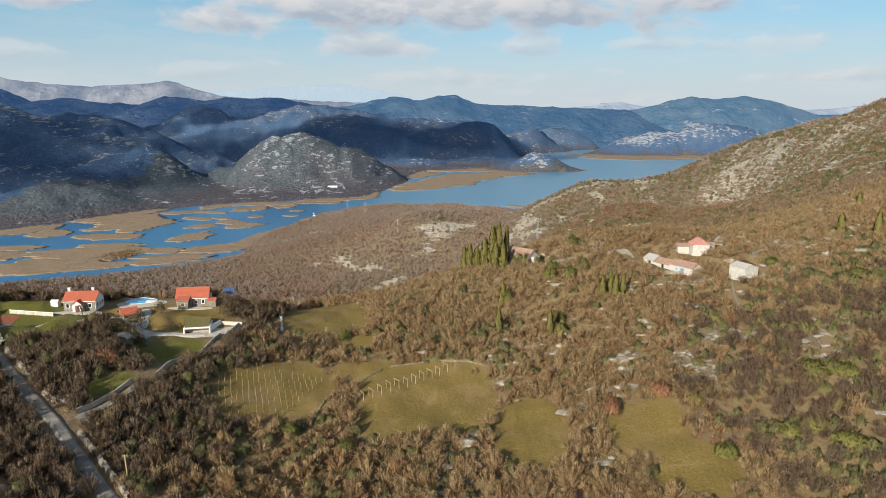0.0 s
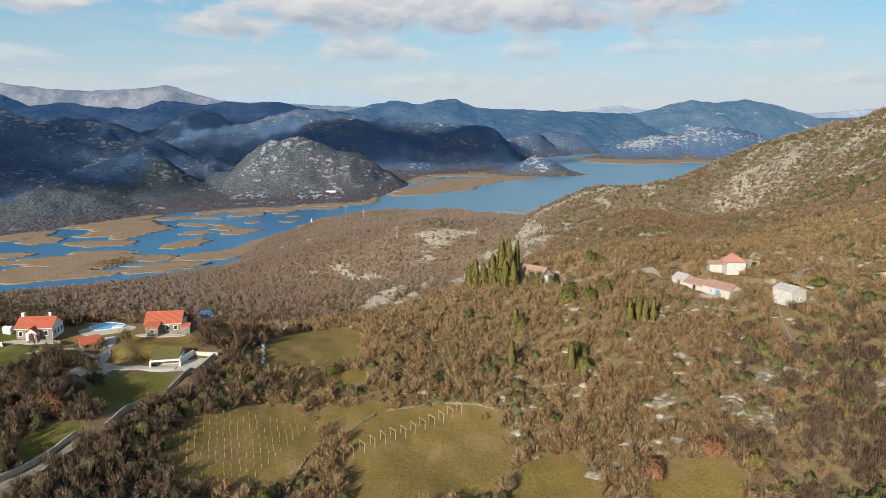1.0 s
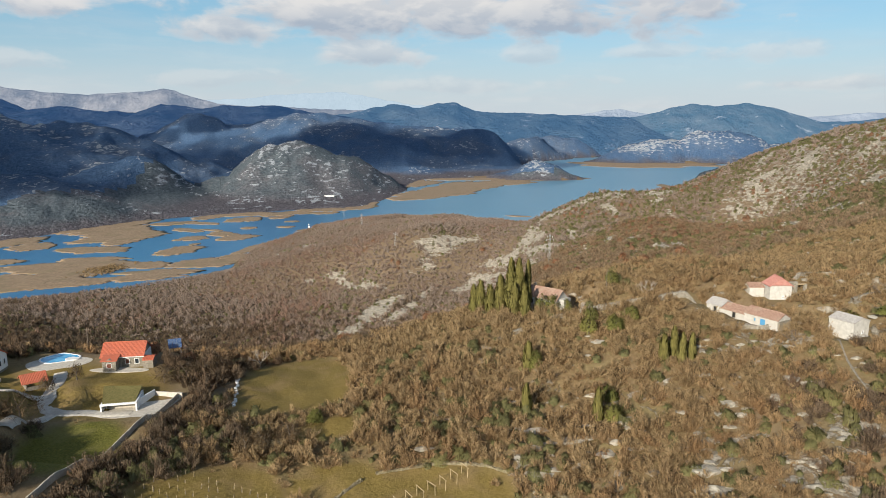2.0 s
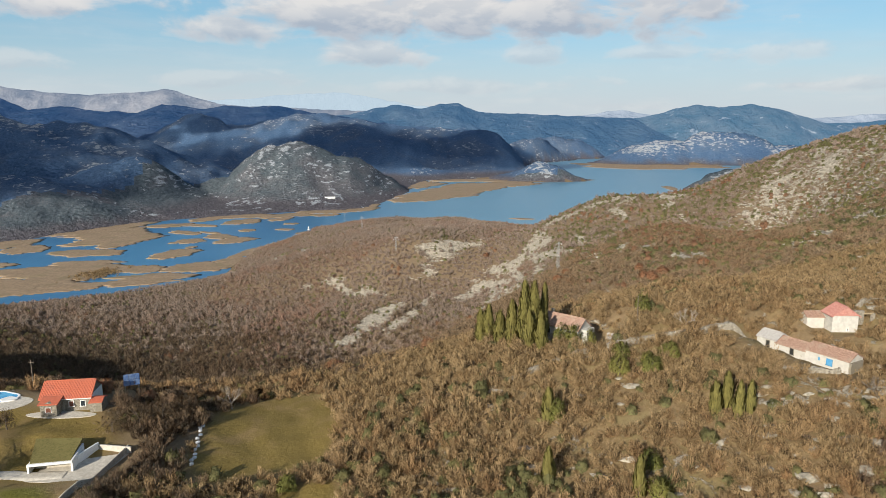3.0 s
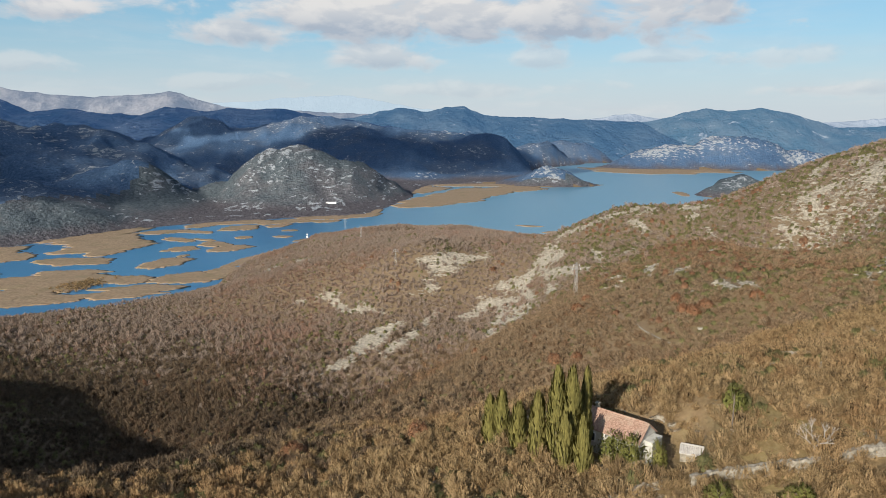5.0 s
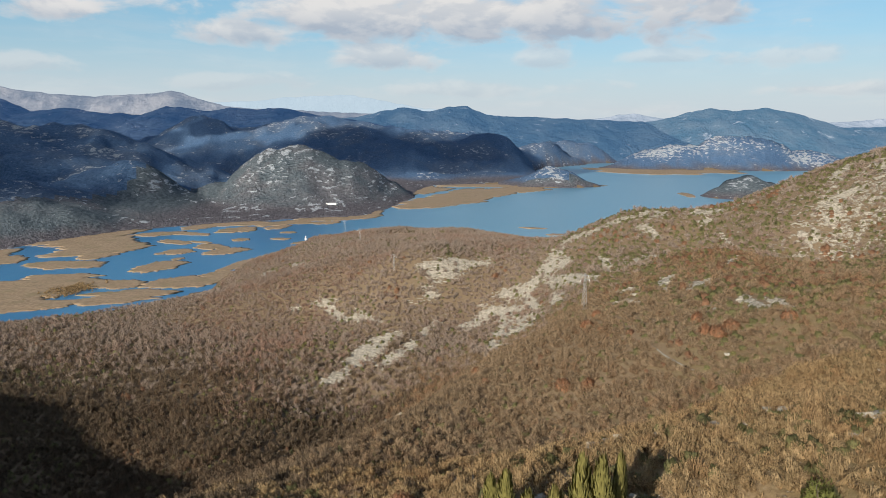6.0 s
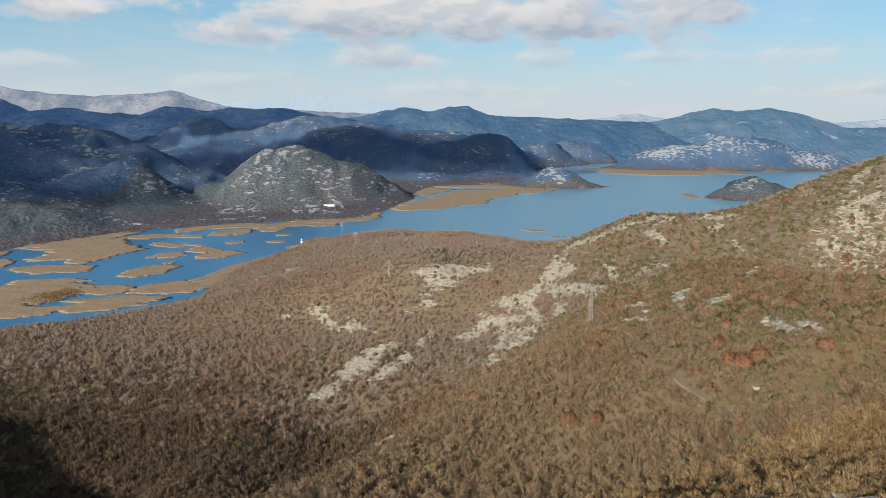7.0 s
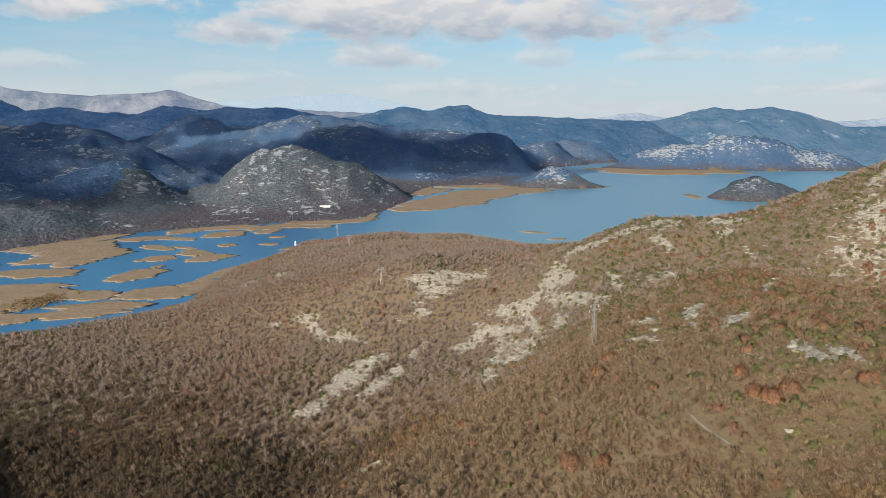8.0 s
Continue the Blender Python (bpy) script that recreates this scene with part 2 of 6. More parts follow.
DRY_LEAF = leaf_material("dry_leaves", (0.24, 0.12, 0.065), (0.46, 0.24, 0.135), (0.44, 0.22, 0.12), gaps=0.0)
REED = speckled("dry_reeds", (0.215, 0.152, 0.095), (0.325, 0.238, 0.155), 0.25, c=(0.2, 0.16, 0.09), relief=0.4)



# ---- the land's numbers ----
BASE = 125.53
# landforms of the near mountainside: x, y, reach, height
BROAD = [
    (-470, 205, 95, 64),
    (-576, 1029, 340, -182.8), (276, 1257, 220, -132.4), (-780, 465, 220, -82.6), (-192, 477, 140, -93.2), (564, 981, 140, -99.6),
    (648, 477, 140, 79.1), (396, 225, 140, 67.9), (-696, 897, 140, 46.8), (228, -195, 140, 48.0), (-276, -195, 140, 28.7),
    (408, 561, 90, 65.1), (-24, 669, 90, -57.3), (-132, 1317, 90, -44.0), (-240, 183, 90, 15.2), (-78, 1047, 90, 7.0),
    (246, 885, 90, -30.6), (-24, 1317, 90, -36.0), (408, 399, 90, 29.8),
]
SPURS = [
    (-14, 397, 58, -10.5), (-188, 710, 58, -21.0), (-188, 362, 58, -35.0), (-328, 362, 58, -39.8), (299, 675, 58, 26.8),
    (403, 779, 58, 35.7), (-293, 675, 58, -22.1), (-258, 849, 58, -13.9), (-223, 1127, 58, -13.1), (-432, 466, 58, -26.6),
    (194, 153, 58, 28.2), (473, 1232, 58, -24.7), (-258, 466, 58, 17.5), (647, 779, 58, -21.0), (-154, 884, 58, -9.0),
    (156, 585, 38, -43.6), (0, 91, 38, -7.3),
]
GULLIES = [
    (208, 507, 38, -26.3), (78, 325, 38, -4.5), (-26, 741, 38, 26.9), (-52, 455, 38, -27.5), (156, 689, 38, 20.8),
    (52, 221, 38, 16.8), (-104, 325, 38, -15.6), (-104, 195, 38, 8.0), (-104, 715, 38, -15.4), (78, 585, 38, 19.7),
    (52, 637, 38, -22.6), (78, 65, 38, -9.1), (182, 533, 38, 19.6), (26, 325, 38, -14.0), (390, 689, 38, 17.1),
]
FOLDS = [
    (250, 790, 75, -15.9), (50, 940, 75, -15.2), (358, 596, 48, -12.1), (6, 532, 48, -19.5), (-58, 692, 48, 17.5),
    (134, 604, 34, 14.7), (230, 532, 34, -24.6), (62, 580, 34, -23.4), (110, 796, 34, -4.6), (-58, 1036, 34, -17.4),
    (182, 676, 34, -5.9), (182, 1036, 34, 7.6), (62, 652, 34, 7.8), (110, 820, 34, -10.0), (-58, 532, 34, -17.2),
    (14, 1036, 34, 2.8), (-186, 1044, 48, 3.7), (182, 580, 34, 12.4), (302, 532, 34, 8.2), (182, 412, 34, -8.0),
    (302, 700, 34, -6.5), (110, 988, 34, -6.3), (134, 388, 34, 3.3), (206, 628, 34, -6.8), (44, 505, 32, -13.0),
]
BUMPS = SPURS + GULLIES + FOLDS
# bare limestone: x, y, half width, half depth, turn, how much
SLABS = [
    (-73, 579, 18, 5, 43, 0.8), (-62, 606, 31, 6, 79, 0.8), (-52, 610, 21, 9, 65, 0.8), (-48, 632, 11, 6, 55, 0.8), (-31, 601, 25, 6, 58, 0.8), (-35, 636, 8, 5, 43, 0.8),
    (-13, 640, 27, 4, 58, 0.8), (-96, 710, 40, 4, -65, 0.8), (-109, 737, 13, 6, -17, 0.8), (-69, 674, 26, 4, -36, 0.8), (-68, 680, 17, 2, -60, 0.8), (11, 723, 39, 7, 13, 0.8),
    (-5, 703, 19, 6, 16, 0.8), (21, 724, 20, 6, 31, 0.8), (-17, 681, 16, 3, 18, 0.8), (26, 646, 21, 8, 35, 0.8),
]
LEDGES = [
    (49, 642, 31, 7, -54, 0.8), (52, 600, 40, 8, -75, 0.8), (48, 572, 26, 7, -75, 0.8), (33, 562, 20, 5, -85, 0.8), (40, 586, 25, 5, -79, 0.8), (61, 665, 21, 6, -28, 0.8),
    (60, 657, 19, 5, -45, 0.8), (84, 673, 23, 10, 56, 0.8), (65, 618, 48, 3, -88, 0.8), (-163, 875, 29, 9, -70, 0.8), (-199, 880, 22, 11, -90, 0.8), (-136, 737, 6, 4, -12, 0.8),
    (-25, 484, 13, 3, -53, 0.8), (109, 689, 20, 6, -58, 0.8), (133, 672, 18, 8, -11, 0.8), (88, 661, 22, 7, -69, 0.8),
]
CRAGS = [
    (87, 602, 55, 6, -80, 0.8), (75, 576, 22, 5, 87, 0.8), (92, 578, 21, 4, -66, 0.8), (164, 670, 15, 8, 38, 0.8), (153, 644, 13, 5, -57, 0.8), (203, 666, 17, 9, -27, 0.8),
    (197, 646, 8, 4, 78, 0.8), (193, 596, 21, 1, 80, 0.8), (136, 591, 20, 6, 41, 0.8), (110, 586, 32, 3, 86, 0.8), (106, 451, 15, 4, 58, 0.8), (98, 430, 5, 2, 76, 0.8),
    (109, 422, 9, 5, 47, 0.8), (89, 462, 18, 4, -79, 0.8), (82, 432, 11, 3, -75, 0.8), (72, 433, 5, 2, -84, 0.8),
]
SCREES = [
    (203, 552, 14, 2, 45, 0.8), (148, 477, 21, 2, 56, 0.8), (242, 566, 12, 4, 19, 0.8), (227, 564, 11, 2, 87, 0.8), (276, 616, 19, 5, 48, 0.8), (112, 379, 13, 3, 85, 0.8),
    (117, 369, 11, 3, 82, 0.8), (100, 388, 5, 3, 20, 0.8), (123, 368, 2, 1, 66, 0.8), (295, 503, 17, 10, 9, 0.72), (256, 581, 16, 8, -7, 0.72), (285, 560, 22, 9, 42, 0.72),
    (165, 360, 33, 8, 48, 0.72), (207, 391, 25, 11, 68, 0.72), (256, 436, 20, 11, 65, 0.72), (294, 597, 14, 10, 51, 0.72),
]
KNOBS = [
    (160, 279, 28, 55, -29, 0.51), (244, 383, 15, 31, -32, 0.59), (127, 196, 10, 15, -32, 0.51), (54, 134, 10, 8, -20, 0.53), (47, 142, 10, 8, -17, 0.45),
    (19, 167, 8, 5, -6, 0.47), (2, 170, 6, 9, -1, 0.43), (32, 161, 9, 6, -10, 0.43), (14, 145, 4, 12, -5, 0.47), (79, 138, 10, 6, -27, 0.43),
    (87, 141, 8, 4, -29, 0.51), (65, 143, 10, 6, -22, 0.43), (-61, 91, 9, 4, 31, 0.61), (28, 113, 2, 2, -13, 0.51), (-28, 203, 4, 8, 7, 0.43),
    (91, 175, 12, 12, -26, 0.43), (61, 174, 8, 6, -18, 0.45), (79, 125, 10, 8, -29, 0.39), (-5, 159, 5, 9, 2, 0.39),
]
FAR_ROCK = [
    (-420, 1770, 75, 110, 10, 0.46), (-300, 1790, 120, 110, 0, 0.32), (-200, 1830, 90, 70, 0, 0.34), (-650, 3150, 230, 120, 0, 0.3), (20, 3600, 120, 90, 0, 0.48),
    (300, 3350, 60, 60, 0, 0.5), (-60, 2420, 70, 60, 0, 0.45), (-640, 1640, 130, 80, 0, 0.42), (-800, 1700, 130, 90, 0, 0.4), (-980, 1340, 170, 130, 0, 0.38),
    (-640, 1320, 70, 50, 0, 0.42), (330, 2290, 70, 50, 0, 0.5), (1070, 3400, 220, 120, 0, 0.56), (1680, 3370, 180, 110, 0, 0.55), (1420, 3380, 190, 80, 0, 0.48),
    (810, 1980, 90, 70, 0, 0.46), (-1100, 1950, 250, 120, 0, 0.36), (-280, 1560, 60, 40, 0, 0.4), (-450, 1560, 60, 40, 0, 0.4), (190, 560, 150, 130, 0, 0.26),
    (60, 200, 80, 70, 0, 0.26), (275, 500, 80, 120, 0, 0.5),
]
OUTCROPS = SLABS + LEDGES + CRAGS + SCREES + KNOBS + FAR_ROCK
# mown fields and lawns: x, y, half width, half depth, turn
MEADOWS = [
    (-34, 191, 13, 21, 10), (-22, 163, 6, 4, 7), (-36, 135, 13, 14, 14), (-3, 133, 15, 15, 1), (-9, 125, 8, 9, 4),
    (17, 116, 7, 13, -7), (38, 113, 7, 10, -17), (42, 100, 7, 8, -20), (-18, 145, 8, 5, 6), (-84, 182, 24, 14, 0),
]
LAWNS = [
    (-112, 173, 16, 26, 31), (-66, 154, 9, 13, 14), (-66, 127, 5, 6, 25), (-100, 176, 9, 6, 10),
]
PADS = [(-103.5, 188, 9, 8, 5, 124.0), (-75, 196.5, 9, 6.5, 8, 123.0), (-90.5, 196, 9, 8, 0, 123.0), (-88.5, 182.5, 5, 4, 0, 122.6), (-62, 174, 9, 4.5, 8, 121.3), (83.4, 178.0, 4.0, 4.0, 0, 135.4), (79.3, 199.6, 4.5, 4, 0, 137.9), (68.3, 190.8, 3.5, 9.5, 30, 135.1), (-67, 157, 7, 6.5, 8, 121.6), (-77, 169.5, 5, 3.5, 0, 121.9), (28, 210.5, 8, 6, -30, 132.0), (-115, 176, 9, 8, 0, 124.0)]


# ---- the lie of the land ----
def lattice(ix, iy, seed):
    n = (ix.astype(np.int64) * 374761393 + iy.astype(np.int64) * 668265263 + seed * 974634777) & 0x7FFFFFFF
    n = ((n ^ (n >> 13)) * 1274126177) & 0x7FFFFFFF
    return ((n ^ (n >> 16)) & 0xFFFF) / 65535.0


def value_noise(x, y, seed=0):
    ix, iy = np.floor(x), np.floor(y)
    fx, fy = x - ix, y - iy
    fx, fy = fx * fx * (3 - 2 * fx), fy * fy * (3 - 2 * fy)
    a = lattice(ix, iy, seed) * (1 - fx) + lattice(ix + 1, iy, seed) * fx
    b = lattice(ix, iy + 1, seed) * (1 - fx) + lattice(ix + 1, iy + 1, seed) * fx
    return a * (1 - fy) + b * fy


def fbm(x, y, reach, octaves=4, seed=0):
    """Rough ground, from -1 to 1, with its broadest waves at reach metres."""
    x, y = np.asarray(x, float) / reach, np.asarray(y, float) / reach
    total, size, gain = 0.0, 0.0, 1.0
    for k in range(octaves):
        total = total + gain * (value_noise(x, y, seed + k) * 2 - 1)
        size += gain
        x, y, gain = x * 2.03 + 17.3, y * 2.03 - 9.1, gain * 0.5
    return total / size


def ease(low, high, v):
    u = np.clip((v - low) / (high - low), 0, 1)
    return u * u * (3 - 2 * u)


# hills over the lake: x, y, half width, half depth, turn in degrees, height
HILLS = [
    (-1000, 1400, 260, 200, 20, 78), (-740, 1290, 150, 90, -30, 48), (-735, 1640, 92, 70, 0, 86), (-800, 1730, 130, 110, 0, 60),
    (-570, 1765, 62, 60, 0, 36), (-445, 1800, 66, 110, 10, 98), (-350, 1815, 90, 120, 0, 112), (-235, 1840, 85, 100, 0, 80), (-130, 1890, 80, 80, 0, 44), (-1330, 2000, 370, 200, 5, 182),
    (-1040, 2120, 230, 160, -10, 120), (-1000, 1800, 140, 95, 0, 108), (-450, 3150, 680, 300, 0, 168), (-830, 2050, 180, 130, 0, 80), (140, 2950, 260, 150, 0, 122), (-200, 2780, 230, 170, 0, 108), (-420, 2900, 200, 160, 0, 105),
    (-690, 3250, 260, 180, 0, 172), (30, 3650, 170, 120, 0, 152), (-240, 3500, 160, 120, 0, 130), (-1080, 3050, 260, 190, 0, 168), (-60, 2430, 70, 60, 0, 34),
    (540, 3480, 240, 120, 0, 112),
]
ISLETS = [(330, 2320, 88, 60, 0, 68), (430, 2290, 60, 26, 0, 32), (600, 3900, 170, 80, 0, 118), (780, 3920, 90, 70, 0, 96), (1070, 3420, 190, 110, 5, 112), (1420, 3420, 200, 120, 0, 165), (1700, 3400, 170, 100, 0, 95), (810, 1985, 72, 62, 20, 62), (900, 2035, 70, 45, -10, 40)]
# the lake's far shore: y, x of the waterline; land lies to the west of it
SHORE = [(900, -900), (1000, -760), (1070, -650), (1174, -622), (1270, -576), (1344, -507), (1390, -416), (1455, -322), (1488, -213), (1531, -147), (1708, -125),
         (1917, -103), (2300, -40), (2345, 240), (2480, 330), (2650, 400), (2900, 320), (3300, 420), (3660, 720), (4900, 1050)]


# the waterline below the near mountainside: y, x; land lies to the east of it
NEAR_SHORE = [(420, -1200), (560, -900), (640, -640), (690, -500), (724, -424), (745, -403), (767, -340), (796, -303), (842, -283), (909, -264), (1017, -262), (1074, -246), (1177, -225), (1300, -190)]


def heaps(x, y, rows):
    total = np.zeros_like(x)
    for cx, cy, rx, ry, turn, h in rows:
        c, s = math.cos(radians(turn)), math.sin(radians(turn))
        u, v = ((x - cx) * c + (y - cy) * s) / rx, ((y - cy) * c - (x - cx) * s) / ry
        total = np.maximum(total, h * np.exp(-0.5 * (u * u + v * v))) + 0.18 * np.minimum(total, h * np.exp(-0.5 * (u * u + v * v)))
    return total


def near_land(x, y):
    z = BASE + np.zeros_like(x)
    for cx, cy, reach, h in BROAD + BUMPS:
        z = z + h * np.exp(-((x - cx) ** 2 + (y - cy) ** 2) / (2 * reach * reach))
    keep = ease(1400, 1240, y) * ease(820, 640, x - 0.4 * np.minimum(0, 700 - y)) * ease(-900, -700, x)
    keep = np.where(y < 300, 1.0, keep)
    z = -7 + (z + 7) * keep
    shore = x - np.interp(y, [r[0] for r in NEAR_SHORE], [r[1] for r in NEAR_SHORE]) + 9 * fbm(x, y, 60, 3, 5)
    inside = (y > 420) & (y < 1420)
    z = np.where(inside & (shore > 0), np.maximum(z, np.minimum(shore * 0.05, 3.0) * ease(980, 840, y) - 7 * ease(840, 980, y)), z)
    z = np.where(inside & (shore <= 0), np.minimum(z, np.maximum(shore * 0.05, -7)), z)
    return z + np.clip(z / 20, 0, 1) * (2.2 * fbm(x, y, 34, 5, 3) + 0.5 * fbm(x, y, 5, 3, 11))


def far_land(x, y):
    line = np.interp(y, [r[0] for r in SHORE], [r[1] for r in SHORE])
    inland = line - x + 22 * fbm(x, y, 130, 4, 21)
    base = np.clip(inland * 0.08, -7, 5) * ease(900, 1000, y) - 7 * (1 - ease(900, 1000, y))
    h = heaps(x, y, HILLS) * ease(-60, 90, inland) + heaps(x, y, ISLETS)
    h = np.maximum(h - 11, 0) * 1.1
    h = h * (1 + 0.2 * fbm(x, y, 210, 5, 31)) + np.clip(h / 30, 0, 1) * (15 * fbm(x, y, 70, 4, 37) + 7 - 34 * np.abs(fbm(x, y, 150, 4, 39)))
    return base + h


def flatten(x, y, z):
    """Level pads cut into the slope for houses and yards."""
    for cx, cy, rx, ry, turn, level in PADS:
        c, s = math.cos(radians(turn)), math.sin(radians(turn))
        u, v = np.abs((x - cx) * c + (y - cy) * s), np.abs((y - cy) * c - (x - cx) * s)
        away = np.maximum(np.maximum(u - rx, v - ry), 0)
        z = z + (level - z) * ease(4.5, 0.3, away)
    return z


def ground(x, y):
    x, y = np.asarray(x, float), np.asarray(y, float)
    return flatten(x, y, np.maximum(near_land(x, y), far_land(x, y)))


def mesh_of(name, verts, faces, mat, smooth=False, **marks):
    """A mesh from arrays: vertices (n, 3), faces (m, 3 or 4), and one float a vertex for each mark."""
    verts, faces = np.asarray(verts, np.float32), np.asarray(faces, np.int32)
    me = bpy.data.meshes.new(name)
    k = faces.shape[1]
    me.vertices.add(len(verts))
    me.vertices.foreach_set("co", verts.ravel())
    me.loops.add(faces.size)
    me.loops.foreach_set("vertex_index", faces.ravel())
    me.polygons.add(len(faces))
    me.polygons.foreach_set("loop_start", np.arange(0, faces.size, k, dtype=np.int32))
    me.polygons.foreach_set("use_smooth", np.full(len(faces), smooth))
    me.update(calc_edges=True)
    for key, values in marks.items():
        me.attributes.new(key, "FLOAT", "POINT").data.foreach_set("value", np.asarray(values, np.float32))
    me.materials.append(mat)
    return me


# ---- ground, lake and distance ----
HUB = (0.0, -40.0)
bearing = np.concatenate([np.linspace(-180, -46, 44, endpoint=False), np.linspace(-46, 46, 440, endpoint=False), np.linspace(46, 180, 44)])
bearing = np.radians(bearing)
rings = np.concatenate([[0.3, 10, 20, 30, 40], 50 * np.exp(np.linspace(0, math.log(4900 / 50.0), 320))])
gx = HUB[0] + rings[:, None] * np.sin(bearing)[None, :]
gy = HUB[1] + rings[:, None] * np.cos(bearing)[None, :]
gz = ground(gx, gy)


def rock_amount(x, y):
    r = 0.16 + 0.04 * (y > 1250)
    for cx, cy, rx, ry, turn, amount in OUTCROPS:
        c, s = math.cos(radians(turn)), math.sin(radians(turn))
        u, v = ((x - cx) * c + (y - cy) * s) / rx, ((y - cy) * c - (x - cx) * s) / ry
        r = np.maximum(r, amount * np.clip(1.65 - np.sqrt(u * u + v * v), 0, 1))
    return r


def blob_amount(x, y, rows, soft=0.12):
    """How much of each place lies within the ellipses x, y, half width, half depth, turn."""
    m = 0 * x
    for cx, cy, rx, ry, turn in rows:
        c, s = math.cos(radians(turn)), math.sin(radians(turn))
        u, v = ((x - cx) * c + (y - cy) * s) / rx, ((y - cy) * c - (x - cx) * s) / ry
        d = (np.abs(u) ** 3 + np.abs(v) ** 3) ** (1 / 3) + 0.12 * fbm(x, y, 9, 3, 51)
        m = np.maximum(m, ease(1 + soft, 1 - soft, d))
    return m


n_r, n_b = gx.shape
index = np.arange(n_r * n_b).reshape(n_r, n_b)
quads = np.stack([index[:-1, :-1], index[:-1, 1:], index[1:, 1:], index[1:, :-1]], -1).reshape(-1, 4)
far_side = far_land(gx, gy) > near_land(gx, gy)
flat_x, flat_y, flat_z = gx.ravel(), gy.ravel(), gz.ravel()
rock = rock_amount(flat_x, flat_y) * (1 - blob_amount(flat_x, flat_y, MEADOWS + LAWNS))
me = mesh_of("ground", np.stack([flat_x, flat_y, flat_z], -1), quads[:, ::-1], MOUNTAIN, True, rock=rock,
             litter=ease(290, 400, flat_y + 30 * fbm(flat_x, flat_y, 60, 3, 59)), plain=ease(18, 6, flat_z), meadow=blob_amount(flat_x, flat_y, MEADOWS), lawn=blob_amount(flat_x, flat_y, LAWNS))
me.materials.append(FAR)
me.materials.append(HAZED_WOODS)
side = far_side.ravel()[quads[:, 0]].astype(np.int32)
# the bluer haze-tinted woods cover the farther hills and the western ones
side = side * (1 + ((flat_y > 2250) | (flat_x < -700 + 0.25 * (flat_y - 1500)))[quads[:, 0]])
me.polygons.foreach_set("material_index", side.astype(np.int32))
tagged(new("ground", me), "brown winter mountainside and karst hills round a lake", "ground", kind="structure")

wx, wy = np.meshgrid(np.linspace(-4000, 4000, 41), np.linspace(300, 4850, 31))
wi = np.arange(wx.size).reshape(wx.shape)
wq = np.stack([wi[:-1, :-1], wi[:-1, 1:], wi[1:, 1:], wi[1:, :-1]], -1).reshape(-1, 4)
tagged(new("water", mesh_of("water", np.stack([wx.ravel(), wy.ravel(), 0 * wx.ravel()], -1), wq, WATER)), "calm blue lake between reed beds and hills", "lake", kind="structure")

# distant ranges: name, y, depth, crest as x, z, base colours, haze as glow
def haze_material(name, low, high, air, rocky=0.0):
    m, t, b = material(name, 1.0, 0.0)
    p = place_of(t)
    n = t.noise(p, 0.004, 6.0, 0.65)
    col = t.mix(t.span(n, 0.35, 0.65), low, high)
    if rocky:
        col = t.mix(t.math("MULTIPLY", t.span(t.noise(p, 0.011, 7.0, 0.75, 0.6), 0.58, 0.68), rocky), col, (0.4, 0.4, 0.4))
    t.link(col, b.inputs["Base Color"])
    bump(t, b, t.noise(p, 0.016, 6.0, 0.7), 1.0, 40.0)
    # haze of the air in between, added as a faint blue glow
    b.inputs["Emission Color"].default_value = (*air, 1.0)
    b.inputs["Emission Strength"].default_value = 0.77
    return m


